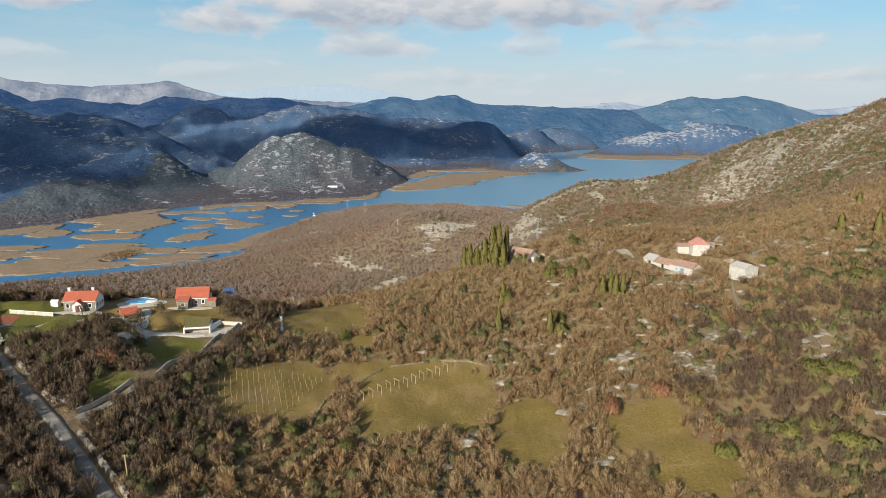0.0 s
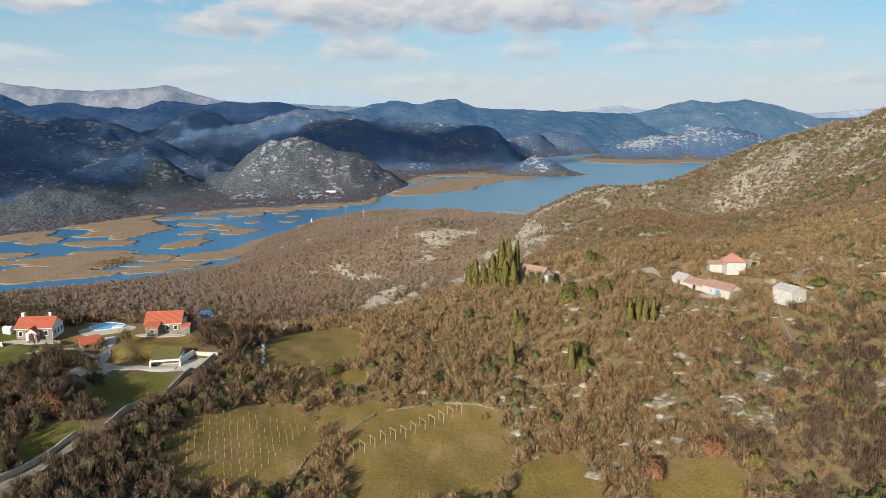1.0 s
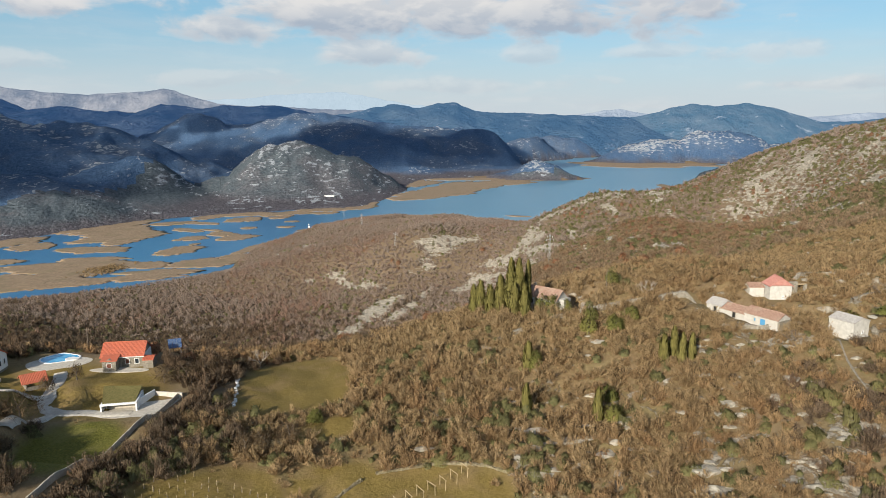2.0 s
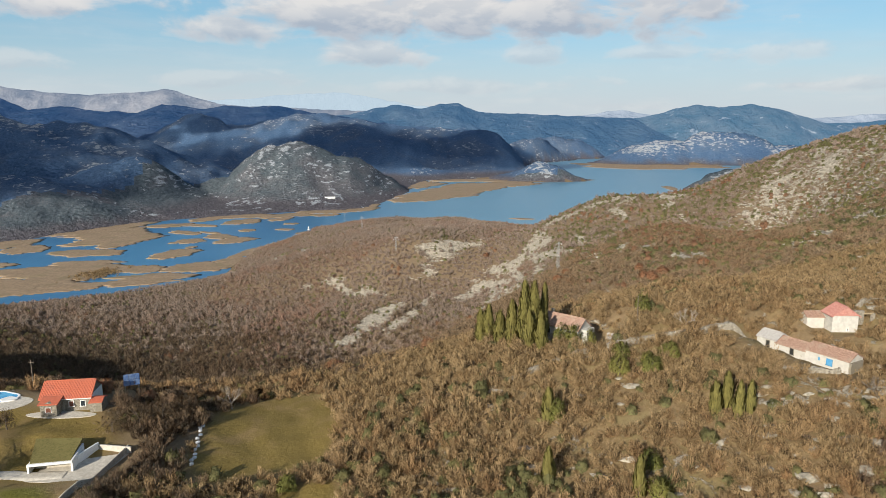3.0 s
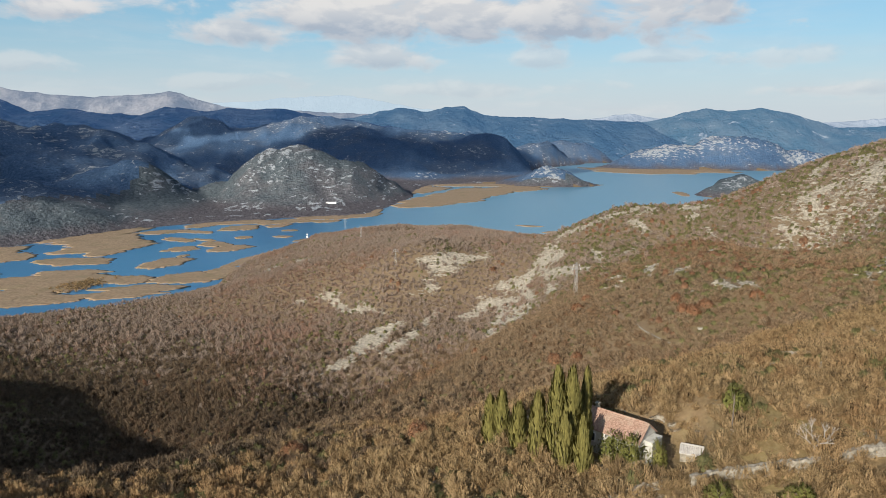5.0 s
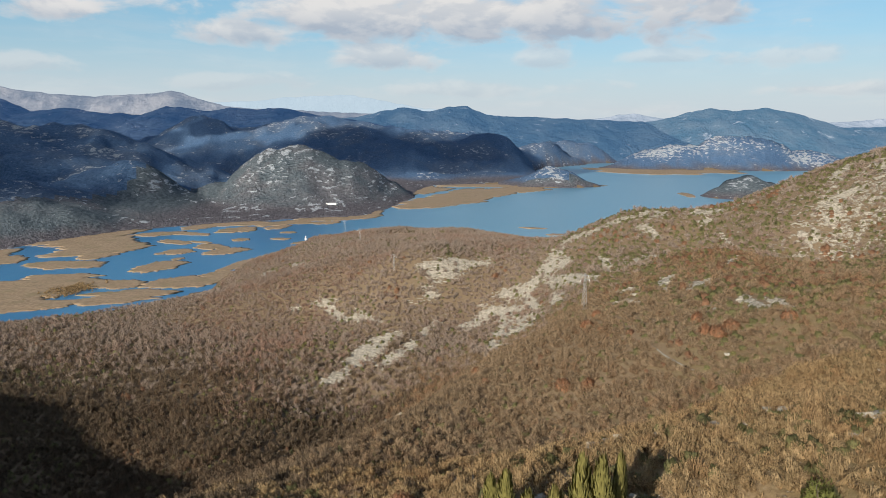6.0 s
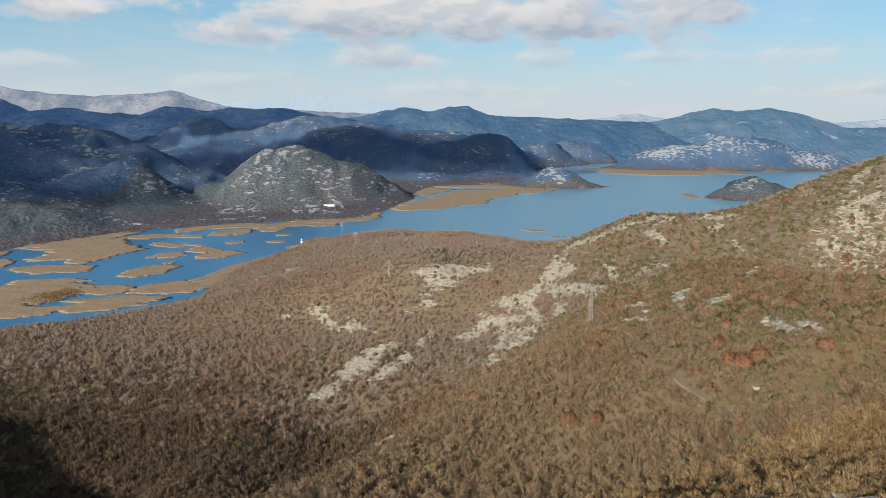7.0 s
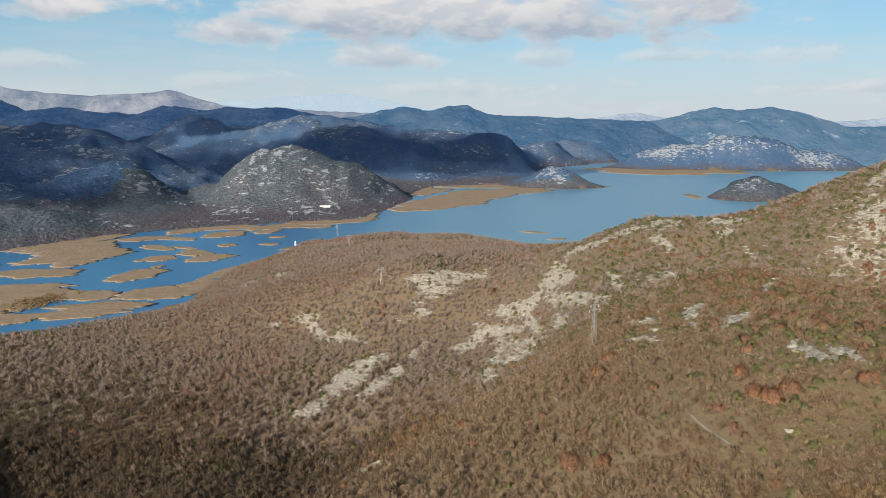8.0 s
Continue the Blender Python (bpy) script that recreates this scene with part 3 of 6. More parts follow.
RANGES = [
    # the west ridge has its cloud shade put into very dark base colours
    ("west", 3900, 800, [(-3200, 360), (-2700, 350), (-2457, 322), (-2307, 258), (-2117, 277), (-1899, 247), (-1695, 240), (-1550, 291), (-1331, 267), (-1204, 289), (-1048, 275), (-890, 284), (-734, 251), (-577, 233), (-300, 190), (100, 90), (500, 0)], (0.016, 0.03, 0.045), (0.04, 0.055, 0.07), (0.012, 0.04, 0.115), 0.3, "wooded ridge beyond the lake, dark blue from painted shade and haze"),
    ("middle", 4550, 600, [(-1000, 150), (-720, 235), (-489, 272), (-268, 309), (-121, 288), (-10, 321), (119, 325), (248, 264), (507, 250), (712, 246), (803, 241), (1090, 230), (1250, 225), (1500, 150)], (0.03, 0.05, 0.065), (0.06, 0.08, 0.09), (0.03, 0.085, 0.18), 0.35, "wooded mountain ridge over the lake, blue with added haze"),
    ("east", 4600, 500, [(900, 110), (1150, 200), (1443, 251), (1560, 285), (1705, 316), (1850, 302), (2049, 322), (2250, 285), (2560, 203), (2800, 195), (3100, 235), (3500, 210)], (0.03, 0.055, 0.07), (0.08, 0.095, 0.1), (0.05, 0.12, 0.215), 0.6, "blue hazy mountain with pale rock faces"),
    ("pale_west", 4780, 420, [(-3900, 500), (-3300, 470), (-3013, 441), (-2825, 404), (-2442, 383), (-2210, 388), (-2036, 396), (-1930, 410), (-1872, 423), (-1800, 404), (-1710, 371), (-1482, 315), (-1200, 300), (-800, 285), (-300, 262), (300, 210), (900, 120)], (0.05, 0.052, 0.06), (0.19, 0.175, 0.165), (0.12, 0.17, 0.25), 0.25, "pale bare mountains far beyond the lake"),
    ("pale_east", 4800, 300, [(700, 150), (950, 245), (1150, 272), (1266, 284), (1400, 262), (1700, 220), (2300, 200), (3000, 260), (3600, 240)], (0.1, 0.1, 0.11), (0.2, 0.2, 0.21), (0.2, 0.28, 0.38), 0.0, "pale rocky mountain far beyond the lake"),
    ("faint", 4840, 60, [(-2000, 330), (-1300, 360), (-900, 392), (-715, 404), (-500, 370), (-200, 320), (500, 250), (1500, 200)], (0.05, 0.06, 0.07), (0.07, 0.08, 0.09), (0.42, 0.53, 0.62), 0.0, "faint mountain on the horizon, blue with added haze"),
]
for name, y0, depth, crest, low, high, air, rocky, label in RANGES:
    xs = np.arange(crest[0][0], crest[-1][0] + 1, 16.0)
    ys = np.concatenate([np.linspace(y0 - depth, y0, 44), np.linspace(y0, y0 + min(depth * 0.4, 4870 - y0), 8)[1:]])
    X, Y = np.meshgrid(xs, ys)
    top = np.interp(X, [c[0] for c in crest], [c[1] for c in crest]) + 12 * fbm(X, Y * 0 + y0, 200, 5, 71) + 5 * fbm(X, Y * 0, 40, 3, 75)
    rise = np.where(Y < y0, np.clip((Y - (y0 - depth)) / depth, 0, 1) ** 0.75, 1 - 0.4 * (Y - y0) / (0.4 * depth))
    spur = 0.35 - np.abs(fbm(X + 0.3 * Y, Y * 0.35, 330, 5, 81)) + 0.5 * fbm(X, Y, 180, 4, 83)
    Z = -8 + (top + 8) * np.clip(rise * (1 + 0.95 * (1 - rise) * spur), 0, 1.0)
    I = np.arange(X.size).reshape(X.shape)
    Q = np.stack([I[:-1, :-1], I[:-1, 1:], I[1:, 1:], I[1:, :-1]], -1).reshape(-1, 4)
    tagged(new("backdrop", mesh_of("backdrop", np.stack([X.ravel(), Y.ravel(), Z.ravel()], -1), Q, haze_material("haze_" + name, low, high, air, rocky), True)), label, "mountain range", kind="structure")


# ---- cumulus high over the hills, above the view ----
CLOUD_MAT = speckled("cloud", (0.8, 0.8, 0.82), (0.9, 0.9, 0.9), 0.01)
mist = Tree(CLOUD_MAT.node_tree)
thin_ = mist.node("ShaderNodeMixShader")
thin_.inputs[0].default_value = 0.74
mist.link(CLOUD_MAT.node_tree.nodes["Principled BSDF"].outputs[0], thin_.inputs[1])
mist.link(mist.node("ShaderNodeBsdfTransparent").outputs[0], thin_.inputs[2])
mist.link(thin_.outputs[0], CLOUD_MAT.node_tree.nodes["Material Output"].inputs["Surface"])
for k, (x, y, z, rx, ry) in enumerate([(-2330, -150, 1000, 380, 420), (-2250, 1150, 1000, 380, 260), (-1500, 900, 1000, 220, 160), (-2130, -640, 1000, 240, 190), (-1440, 660, 1000, 430, 260), (-960, 900, 1000, 300, 260), (-1960, 520, 1000, 430, 340)]):
    own = np.random.default_rng(900 + k)
    bm = bmesh.new()
    for j in range(16):
        a_, r_ = own.uniform(0, 2 * math.pi), math.sqrt(own.uniform(0, 1))
        s_ = own.uniform(0.28, 0.5) * (1.15 - 0.5 * r_)
        bmesh.ops.create_icosphere(bm, subdivisions=3, radius=1.0, matrix=Matrix.Translation((x + rx * r_ * math.cos(a_), y + ry * r_ * math.sin(a_), z + own.uniform(0, 40))) @ Matrix.Diagonal((rx * s_, ry * s_, 60 + 120 * s_, 1)))
    for v in bm.verts:
        v.co += Vector((1, 1, 0.4)) * (45 * noise.fractal(v.co * 0.006, 1.0, 2.0, 4))
    me = bpy.data.meshes.new("cloud")
    bm.to_mesh(me)
    bm.free()
    me.materials.append(CLOUD_MAT)
    tagged(new("cloud", me), "white cumulus cloud drifting over the hills", "cloud", "cumulus clouds", "structure")


# ---- plants ----
def blade_bush(rng, count, radius, height, width, rise=0.4, low=0.0, length=0.42):
    """A rounded bush of thin blades lying along its dome: corners (3 * count, 3) and the dome's normals."""
    ang, up = rng.uniform(0, 2 * np.pi, count), rng.uniform(low, 1, count)
    lump = 1 + 0.2 * np.sin(3 * ang + rng.uniform(0, 6)) + 0.12 * np.sin(7 * ang + rng.uniform(0, 6))
    shell = rng.uniform(0.6, 1.0, count) ** 0.6
    flat = np.sqrt(1 - up * up)
    out = np.stack([flat * np.cos(ang), flat * np.sin(ang), up], -1)
    mid = out * shell[:, None] * np.stack([radius * lump, radius * lump, height * (0.8 + 0.2 * lump)], -1)
    way = out * 0.4 + (0, 0, rise) + rng.normal(size=(count, 3)) * 0.5
    way *= (radius * rng.uniform(0.6, 1.25, count) * length / np.linalg.norm(way, axis=1))[:, None]
    tip, root = mid + way * 0.5, mid - way * 0.5
    root[:, 2] = np.maximum(root[:, 2], 0.0)
    side = np.cross(way, out + rng.normal(size=(count, 3)) * 0.35)
    side *= (width * rng.uniform(0.6, 1.3, count) / np.linalg.norm(side, axis=1))[:, None]
    corners = np.stack([root - side, root + side, tip], 1)
    return corners.reshape(-1, 3), faced(corners, out)


def shell(rng, rings_, sides, reach):
    """A lumpy dome: triangles and the directions of their corners."""
    el_ = np.linspace(-0.1, 1.0, rings_ + 1) * np.pi / 2
    az_ = np.linspace(0, 2 * np.pi, sides, endpoint=False) + rng.uniform(0, 1)
    rough = rng.uniform(0.6, 1.25, (rings_ + 1, sides)) * (1 + 0.14 * np.sin(2 * az_ + rng.uniform(0, 6)))[None, :]
    rough[-1] = rough[-1].mean()
    ball = np.stack([np.cos(el_)[:, None] * np.cos(az_)[None, :], np.cos(el_)[:, None] * np.sin(az_)[None, :], np.sin(el_)[:, None] + 0 * az_[None, :]], -1)
    grid = ball * rough[:, :, None] * reach
    corners, out = [], []
    for a in range(rings_):
        for b in range(sides):
            c = (b + 1) % sides
            for tri in (((a, b), (a, c), (a + 1, c)), ((a, b), (a + 1, c), (a + 1, b)))[:2 if a < rings_ - 1 else 1]:
                corners.append([grid[k] for k in tri])
                out.append([ball[k] for k in tri])
    return np.array(corners).reshape(-1, 3), np.array(out).reshape(-1, 3)


def puff_bush(rng, rings_, sides, twigs, width, length=0.4, shells=(1.05, 0.72)):
    """An airy bush: loose shells of fine twigs with single twigs standing out; corners and soft normals."""
    parts_ = [shell(rng, rings_, sides, reach) for reach in shells]
    corners, out = np.concatenate([q[0] for q in parts_]), np.concatenate([q[1] for q in parts_])
    ang, up = rng.uniform(0, 2 * np.pi, twigs), rng.uniform(0.05, 1, twigs)
    flat = np.sqrt(1 - up * up)
    way = np.stack([flat * np.cos(ang), flat * np.sin(ang), up], -1)
    root = way * rng.uniform(0.6, 0.9, twigs)[:, None]
    go = way * 0.7 + (0, 0, 0.5) + rng.normal(size=(twigs, 3)) * 0.4
    go *= (length * rng.uniform(0.5, 1.3, twigs) / np.linalg.norm(go, axis=1))[:, None]
    side = np.cross(go, way + rng.normal(size=(twigs, 3)) * 0.6)
    side *= (width * rng.uniform(0.6, 1.3, twigs) / np.linalg.norm(side, axis=1))[:, None]
    blades = np.stack([root - side, root + side, root + go], 1)
    soft = out * (0.8, 0.8, 0.8) + (0, 0, 0.55)
    soft = soft / np.linalg.norm(soft, axis=1)[:, None]
    return np.concatenate([corners, blades.reshape(-1, 3)]), np.concatenate([soft, faced(blades, way)])


def twig_fan(rng, sprays, width):
    """A leafless bush: sprays of fine twigs that fan up and out from its foot; corners, soft normals and how near each corner is to the tips."""
    ang, far = rng.uniform(0, 2 * np.pi, sprays), np.sqrt(rng.uniform(0, 1, sprays))
    lump = 1 + 0.2 * np.sin(2 * ang + rng.uniform(0, 6)) + 0.12 * np.sin(5 * ang + rng.uniform(0, 6))
    flat = np.stack([np.cos(ang), np.sin(ang), 0 * ang], -1)
    tip = flat * (far * lump)[:, None] + np.stack([0 * ang, 0 * ang, (1.08 - 0.6 * far ** 2) * rng.uniform(0.8, 1.08, sprays)], -1)
    root = tip * rng.uniform(0.0, 0.4, sprays)[:, None] * (0.8, 0.8, 0.7) + rng.normal(size=(sprays, 3)) * (0.08, 0.08, 0.0)
    way = tip - root
    side = np.cross(way, rng.normal(size=(sprays, 3)))
    side *= (width * rng.uniform(0.6, 1.3, sprays) / np.linalg.norm(side, axis=1))[:, None]
    left, right = tip - side - way * rng.uniform(0.0, 0.35, sprays)[:, None], tip + side - way * rng.uniform(0.0, 0.35, sprays)[:, None]
    blades = np.stack([left, root, right], 1)
    soft = faced(blades, flat * 0.7 + (0, 0, 0.5))
    return blades.reshape(-1, 3), soft, np.tile([1.0, 0.0, 1.0], sprays)


def faced(corners, out):
    """Turns the blades to face outwards, and gives the soft normals of the whole crown."""
    face = np.cross(corners[:, 1] - corners[:, 0], corners[:, 2] - corners[:, 0])
    wrong = (face * out).sum(1) < 0
    corners[wrong] = corners[wrong][:, ::-1]
    soft = out * 0.8 + (0, 0, 0.5)
    soft = soft / np.linalg.norm(soft, axis=1)[:, None]
    return np.repeat(soft, 3, axis=0)


def spire(rng, count, radius, height, width):
    """A cypress crown: upright blades on a narrow spindle."""
    h = rng.uniform(0, 1, count) ** 0.85
    ang = rng.uniform(0, 2 * np.pi, count)
    r = radius * np.minimum(1, 0.55 + 2.2 * h) * (1 - h) ** 0.38 * (1 + 0.2 * np.sin(3 * ang + 9 * h)) * rng.uniform(0.72, 1.1, count)
    tip = np.stack([r * np.cos(ang), r * np.sin(ang), height * (0.05 + 0.9 * h) + rng.uniform(0.4, 1.3, count)], -1)
    root = tip * (0.75, 0.75, 1) - np.stack([0 * h, 0 * h, rng.uniform(0.7, 1.7, count)], -1)
    root[:, 2] = np.maximum(root[:, 2], 0.1)
    side = rng.normal(size=(count, 3)) * (1, 1, 0.3)
    side *= (width * rng.uniform(0.6, 1.3, count) / np.linalg.norm(side, axis=1))[:, None]
    corners = np.stack([root - side, root + side, tip], 1)
    return corners.reshape(-1, 3), faced(corners, np.stack([np.cos(ang), np.sin(ang), 0.15 + 0 * h], -1))


def planted(name, shapes, places, sizes, tints, mat, rng):
    """One mesh of many plants, each a turned and scaled copy of one of the shapes."""
    verts, soft, marks, ends = [], [], [], []
    pick = rng.integers(0, len(shapes), len(places))
    turn = rng.uniform(0, 2 * np.pi, len(places))
    for k, (shape, normals, *tips) in enumerate(shapes):
        own = np.nonzero(pick == k)[0]
        if not len(own):
            continue
        c, s = np.cos(turn[own])[:, None], np.sin(turn[own])[:, None]
        x, y, z = shape[None, :, 0], shape[None, :, 1], shape[None, :, 2]
        size = sizes[own]
        v = np.stack([(x * c - y * s) * size[:, :1], (x * s + y * c) * size[:, :1], z * size[:, 1:2]], -1) + places[own][:, None, :]
        verts.append(v.reshape(-1, 3))
        nx, ny, nz = normals[None, :, 0], normals[None, :, 1], normals[None, :, 2]
        soft.append(np.stack([nx * c - ny * s, nx * s + ny * c, nz + 0 * c], -1).reshape(-1, 3))
        marks.append(np.repeat(tints[own], shape.shape[0]))
        ends.append(np.tile(tips[0] if tips else np.zeros(len(shape)), len(own)))
    return crown_mesh(name, np.concatenate(verts), np.concatenate(soft), mat, np.concatenate(marks), np.concatenate(ends))


def crown_mesh(name, verts, soft, mat, marks, ends=None):
    bare = ends is not None and ends.any()
    me = mesh_of(name, verts, np.arange(len(verts)).reshape(-1, 3), mat, not bare, tint=marks, tip=ends if bare else np.zeros(len(verts)))
    if bare:
        return me
    me.attributes.new("custom_normal", "FLOAT_VECTOR", "POINT").data.foreach_set("vector", np.asarray(soft, np.float32).ravel())
    return me


def off_line(x, y, line):
    """Distance to a line of points."""
    best = np.full(np.shape(x), 1e9)
    for (ax, ay), (bx, by) in zip(line[:-1], line[1:]):
        dx, dy = bx - ax, by - ay
        t = np.clip(((x - ax) * dx + (y - ay) * dy) / (dx * dx + dy * dy), 0, 1)
        best = np.minimum(best, np.hypot(x - ax - t * dx, y - ay - t * dy))
    return best


ROAD = [(-130, 182), (-112, 158), (-100.9, 143.8), (-86.7, 129), (-75.6, 118.3), (-67.2, 110.2), (-59.6, 101.8), (-53.2, 95), (-47.5, 88.8), (-36, 78), (-20, 60), (0, 30), (10, -30)]
DRIVE = [(-67, 113.5), (-64, 122), (-61.5, 132)]
YARD_WAY = [(-62, 172.5), (-70, 171.5), (-77, 170.5), (-81, 174), (-83, 180), (-84.5, 186), (-87, 191)]
LOOP_WAY = [(-77, 171), (-79, 165), (-79.5, 160), (-78, 156)]
GARDEN = [(-67, 203, 3.6, 4.2, 0), (-84, 184, 24, 15, 0), (-66, 178, 12, 9, 8), (62.5, 186.5, 6, 12, 30), (81, 173, 6, 5, 0), (78, 195.5, 5, 4, 0), (-46.5, 188, 2.2, 9, -12), (-61, 168, 9, 7, 8)]
GARDEN_WALL = [(-60.5, 133), (-59.5, 145), (-58, 158), (-56.8, 170), (-56.2, 182)]
GOAT_PATH = [(72, 372), (74.1, 366), (75.3, 357), (76.5, 351), (79, 340)]
SHED_PATH = [(79, 176), (77, 171), (75.5, 166), (73.5, 159.7), (72, 152)]


def clearing(x, y):
    """How bare of scrub a place is kept, 0 to 1."""
    bare = np.maximum(blob_amount(x, y, MEADOWS), blob_amount(x, y, LAWNS))
    bare = np.maximum(bare, blob_amount(x, y, [(p[0], p[1] - 0.8, p[2] + 1.8, p[3] + 2.2, p[4]) for p in PADS]))
    bare = np.maximum(bare, ease(2.6, 1.9, off_line(x, y, ROAD)))
    bare = np.maximum(bare, ease(2.2, 1.6, off_line(x, y, DRIVE)))
    bare = np.maximum(bare, blob_amount(x, y, GARDEN))
    bare = np.maximum(bare, ease(3, 2.2, off_line(x, y, LOOP_WAY)))
    bare = np.maximum(bare, ease(3.4, 2.4, off_line(x + 0.5, y + 1.5, GARDEN_WALL)))
    for way in (GOAT_PATH, SHED_PATH):
        bare = np.maximum(bare, ease(1.6, 1.2, off_line(x, y, way)))
    bare = np.maximum(bare, ease(4, 3.0, off_line(x, y, YARD_WAY)))
    return bare


def strewn(rng, step, low, high, x_most=380):
    """Jittered places on the mountainside between two distances."""
    ys = np.arange(low, high, step)
    xs = np.arange(-900, x_most, step)
    x, y = np.meshgrid(xs, ys)
    x, y = x.ravel() + rng.uniform(-0.5, 0.5, x.size) * step, y.ravel() + rng.uniform(-0.5, 0.5, x.size) * step
    keep = (np.abs(x) < 0.69 * y + 10) & ((y < 1150) | (x < 60))
    x, y = x[keep], y[keep]
    z = near_land(x, y)
    keep = z > 1.2
    return x[keep], y[keep], flatten(x[keep], y[keep], z[keep])


rng = np.random.default_rng(4)
near_shapes = [twig_fan(rng, 40, 0.2) for _ in range(12)]
mid_shapes = [twig_fan(rng, 30, 0.24) for _ in range(12)]
far_shapes = [twig_fan(rng, 22, 0.28) for _ in range(12)]
green_shapes = [puff_bush(rng, 3, 7, 44, 0.07, 0.4, (0.92,)) for _ in range(8)]
green_far = [puff_bush(rng, 2, 6, 14, 0.12, 0.4, (0.92,)) for _ in range(8)]


def scrub(step, low, high, shapes, green, small, large, seed, thin, twig):
    own = np.random.default_rng(seed)
    x, y, z = strewn(own, step, low, high)
    rocky = rock_amount(x, y) + 0.75 * fbm(x, y, 6, 4, 61)
    dense = 0.5 + 0.5 * fbm(x, y, 26, 4, 41)
    p = (1 - clearing(x, y)) * np.clip(1.15 - thin * (1 - dense) * 1.3, 0.0, 1) * (0.1 + 0.9 * ease(0.74, 0.54, rocky))
    keep = own.uniform(0, 1, len(x)) < p
    x, y, z, dense = x[keep], y[keep], z[keep], dense[keep]
    r = small + (large - small) * own.uniform(0, 1, len(x)) ** 1.6 * (0.6 + 0.8 * dense)
    size = np.stack([r, r * own.uniform(0.9, 1.5, len(x))], -1)
    tint = np.clip(0.35 + 0.9 * fbm(x, y, 70, 4, 43) + own.normal(0, 0.25, len(x)), 0, 1)
    kind = own.uniform(0, 1, len(x)) + 0.35 * fbm(x, y, 40, 3, 47)
    east = ease(40, 130, x) * ease(300, 380, y)
    is_green = kind < 0.06 + 0.4 * ease(42, 70, x) * ease(190, 150, y) + 0.55 * east + 0.1 * ease(320, 200, y) + 0.6 * ease(0.5, 0.65, rocky[keep])
    is_rust = (kind > 1.12 - 0.12 * east) & (y > 230)
    spot = np.stack([x, y, z - 0.1], -1)
    plain = ~is_green & ~is_rust
    # shade put in as darker twigs: lower left slope, then both near corners
    shaded_woods = ease(30, -70, x + 25 * fbm(x, y, 60, 3, 53)) * ease(215, 265, y) * ease(800, 640, y)
    shaded_woods = np.maximum(shaded_woods, ease(-30, -55, x) * ease(220, 195, y))
    shaded_woods = np.maximum(shaded_woods, 0.85 * ease(42, 66, x + 8 * fbm(x, y, 20, 3, 5)) * ease(170, 140, y))
    size[:, 1] *= 1 + 0.3 * shaded_woods
    # share of haze-greyed twigs, growing with distance
    oak_haze = ease(480, 640, y + 0.25 * x + 60 * fbm(x, y, 80, 3, 57))
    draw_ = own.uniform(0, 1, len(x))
    sets = [(plain & (draw_ < oak_haze), HAZED_OAK, "hazed_oak_scrub", "leafless oak scrub on the ridge, haze put in as greyish mauve"), (plain & (draw_ >= oak_haze) & (draw_ < oak_haze + shaded_woods * (1 - oak_haze)), SHADED_WOODS, "shaded_woodland_scrub", "leafless oak woodland on the slope, coloured dark for its shade")]
    for chosen, mat, name, label in sets:
        plain = plain & ~chosen
        if chosen.any():
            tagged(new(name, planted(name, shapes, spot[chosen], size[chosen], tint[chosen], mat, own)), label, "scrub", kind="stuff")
    if plain.any():
        a = new("scrub", planted("scrub", shapes, spot[plain], size[plain], tint[plain], twig, own))
        tagged(a, "dense leafless brown winter scrub on the slope", "scrub", kind="stuff")
    b = new("evergreen_scrub", planted("evergreen_scrub", green, spot[is_green], size[is_green] * 0.6, tint[is_green], GREEN, own))
    tagged(b, "dull green juniper scrub between bare bushes", "scrub", kind="stuff")
    if is_rust.any():
        c = new("oak_scrub", planted("oak_scrub", green, spot[is_rust], size[is_rust] * 0.75, tint[is_rust], RUST, own))
        tagged(c, "rust-brown oak scrub holding dry leaves", "scrub", kind="stuff")


scrub(1.8, 84, 310, near_shapes, green_shapes, 1.1, 2.9, 5, 0.36, TWIG)
scrub(2.3, 310, 540, mid_shapes, green_far, 1.2, 3.1, 6, 0.2, DENSE_TWIG)
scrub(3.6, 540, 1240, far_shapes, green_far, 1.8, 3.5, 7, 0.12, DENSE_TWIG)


# low tufts filling the slope between the bushes
own = np.random.default_rng(21)
tuft_shapes = [twig_fan(rng, 12, 0.28) for _ in range(8)]
tx, ty, tz = strewn(own, 1.7, 84, 320)
low_ = (own.uniform(0, 1, len(tx)) < 0.9 * (1 - clearing(tx, ty)) * ease(0.8, 0.55, rock_amount(tx, ty) + 0.75 * fbm(tx, ty, 6, 4, 61))) & (fbm(tx, ty, 18, 3, 63) > -0.5)
spot = np.stack([tx, ty, tz - 0.05], -1)[low_]
r = own.uniform(0.4, 1.1, len(spot))
tagged(new("low_scrub", planted("low_scrub", tuft_shapes, spot, np.stack([r, r * own.uniform(0.7, 1.4, len(spot))], -1), own.uniform(0, 1, len(spot)), TWIG, own)), "low dry tufts and brush on the slope", "scrub", kind="stuff")

# the thicket round the villas' drive, its shade put in as dark twigs
own = np.random.default_rng(15)
tx, ty, tz = strewn(own, 3.4, 84, 215, 60)
thick = ((1 - clearing(tx, ty)) > 0.6) & (own.uniform(0, 1, len(tx)) < 0.8 * ease(-28, -60, tx + 12 * fbm(tx, ty, 20, 3, 5)))
spot = np.stack([tx, ty, tz], -1)[thick]
r = own.uniform(1.5, 3.0, len(spot))
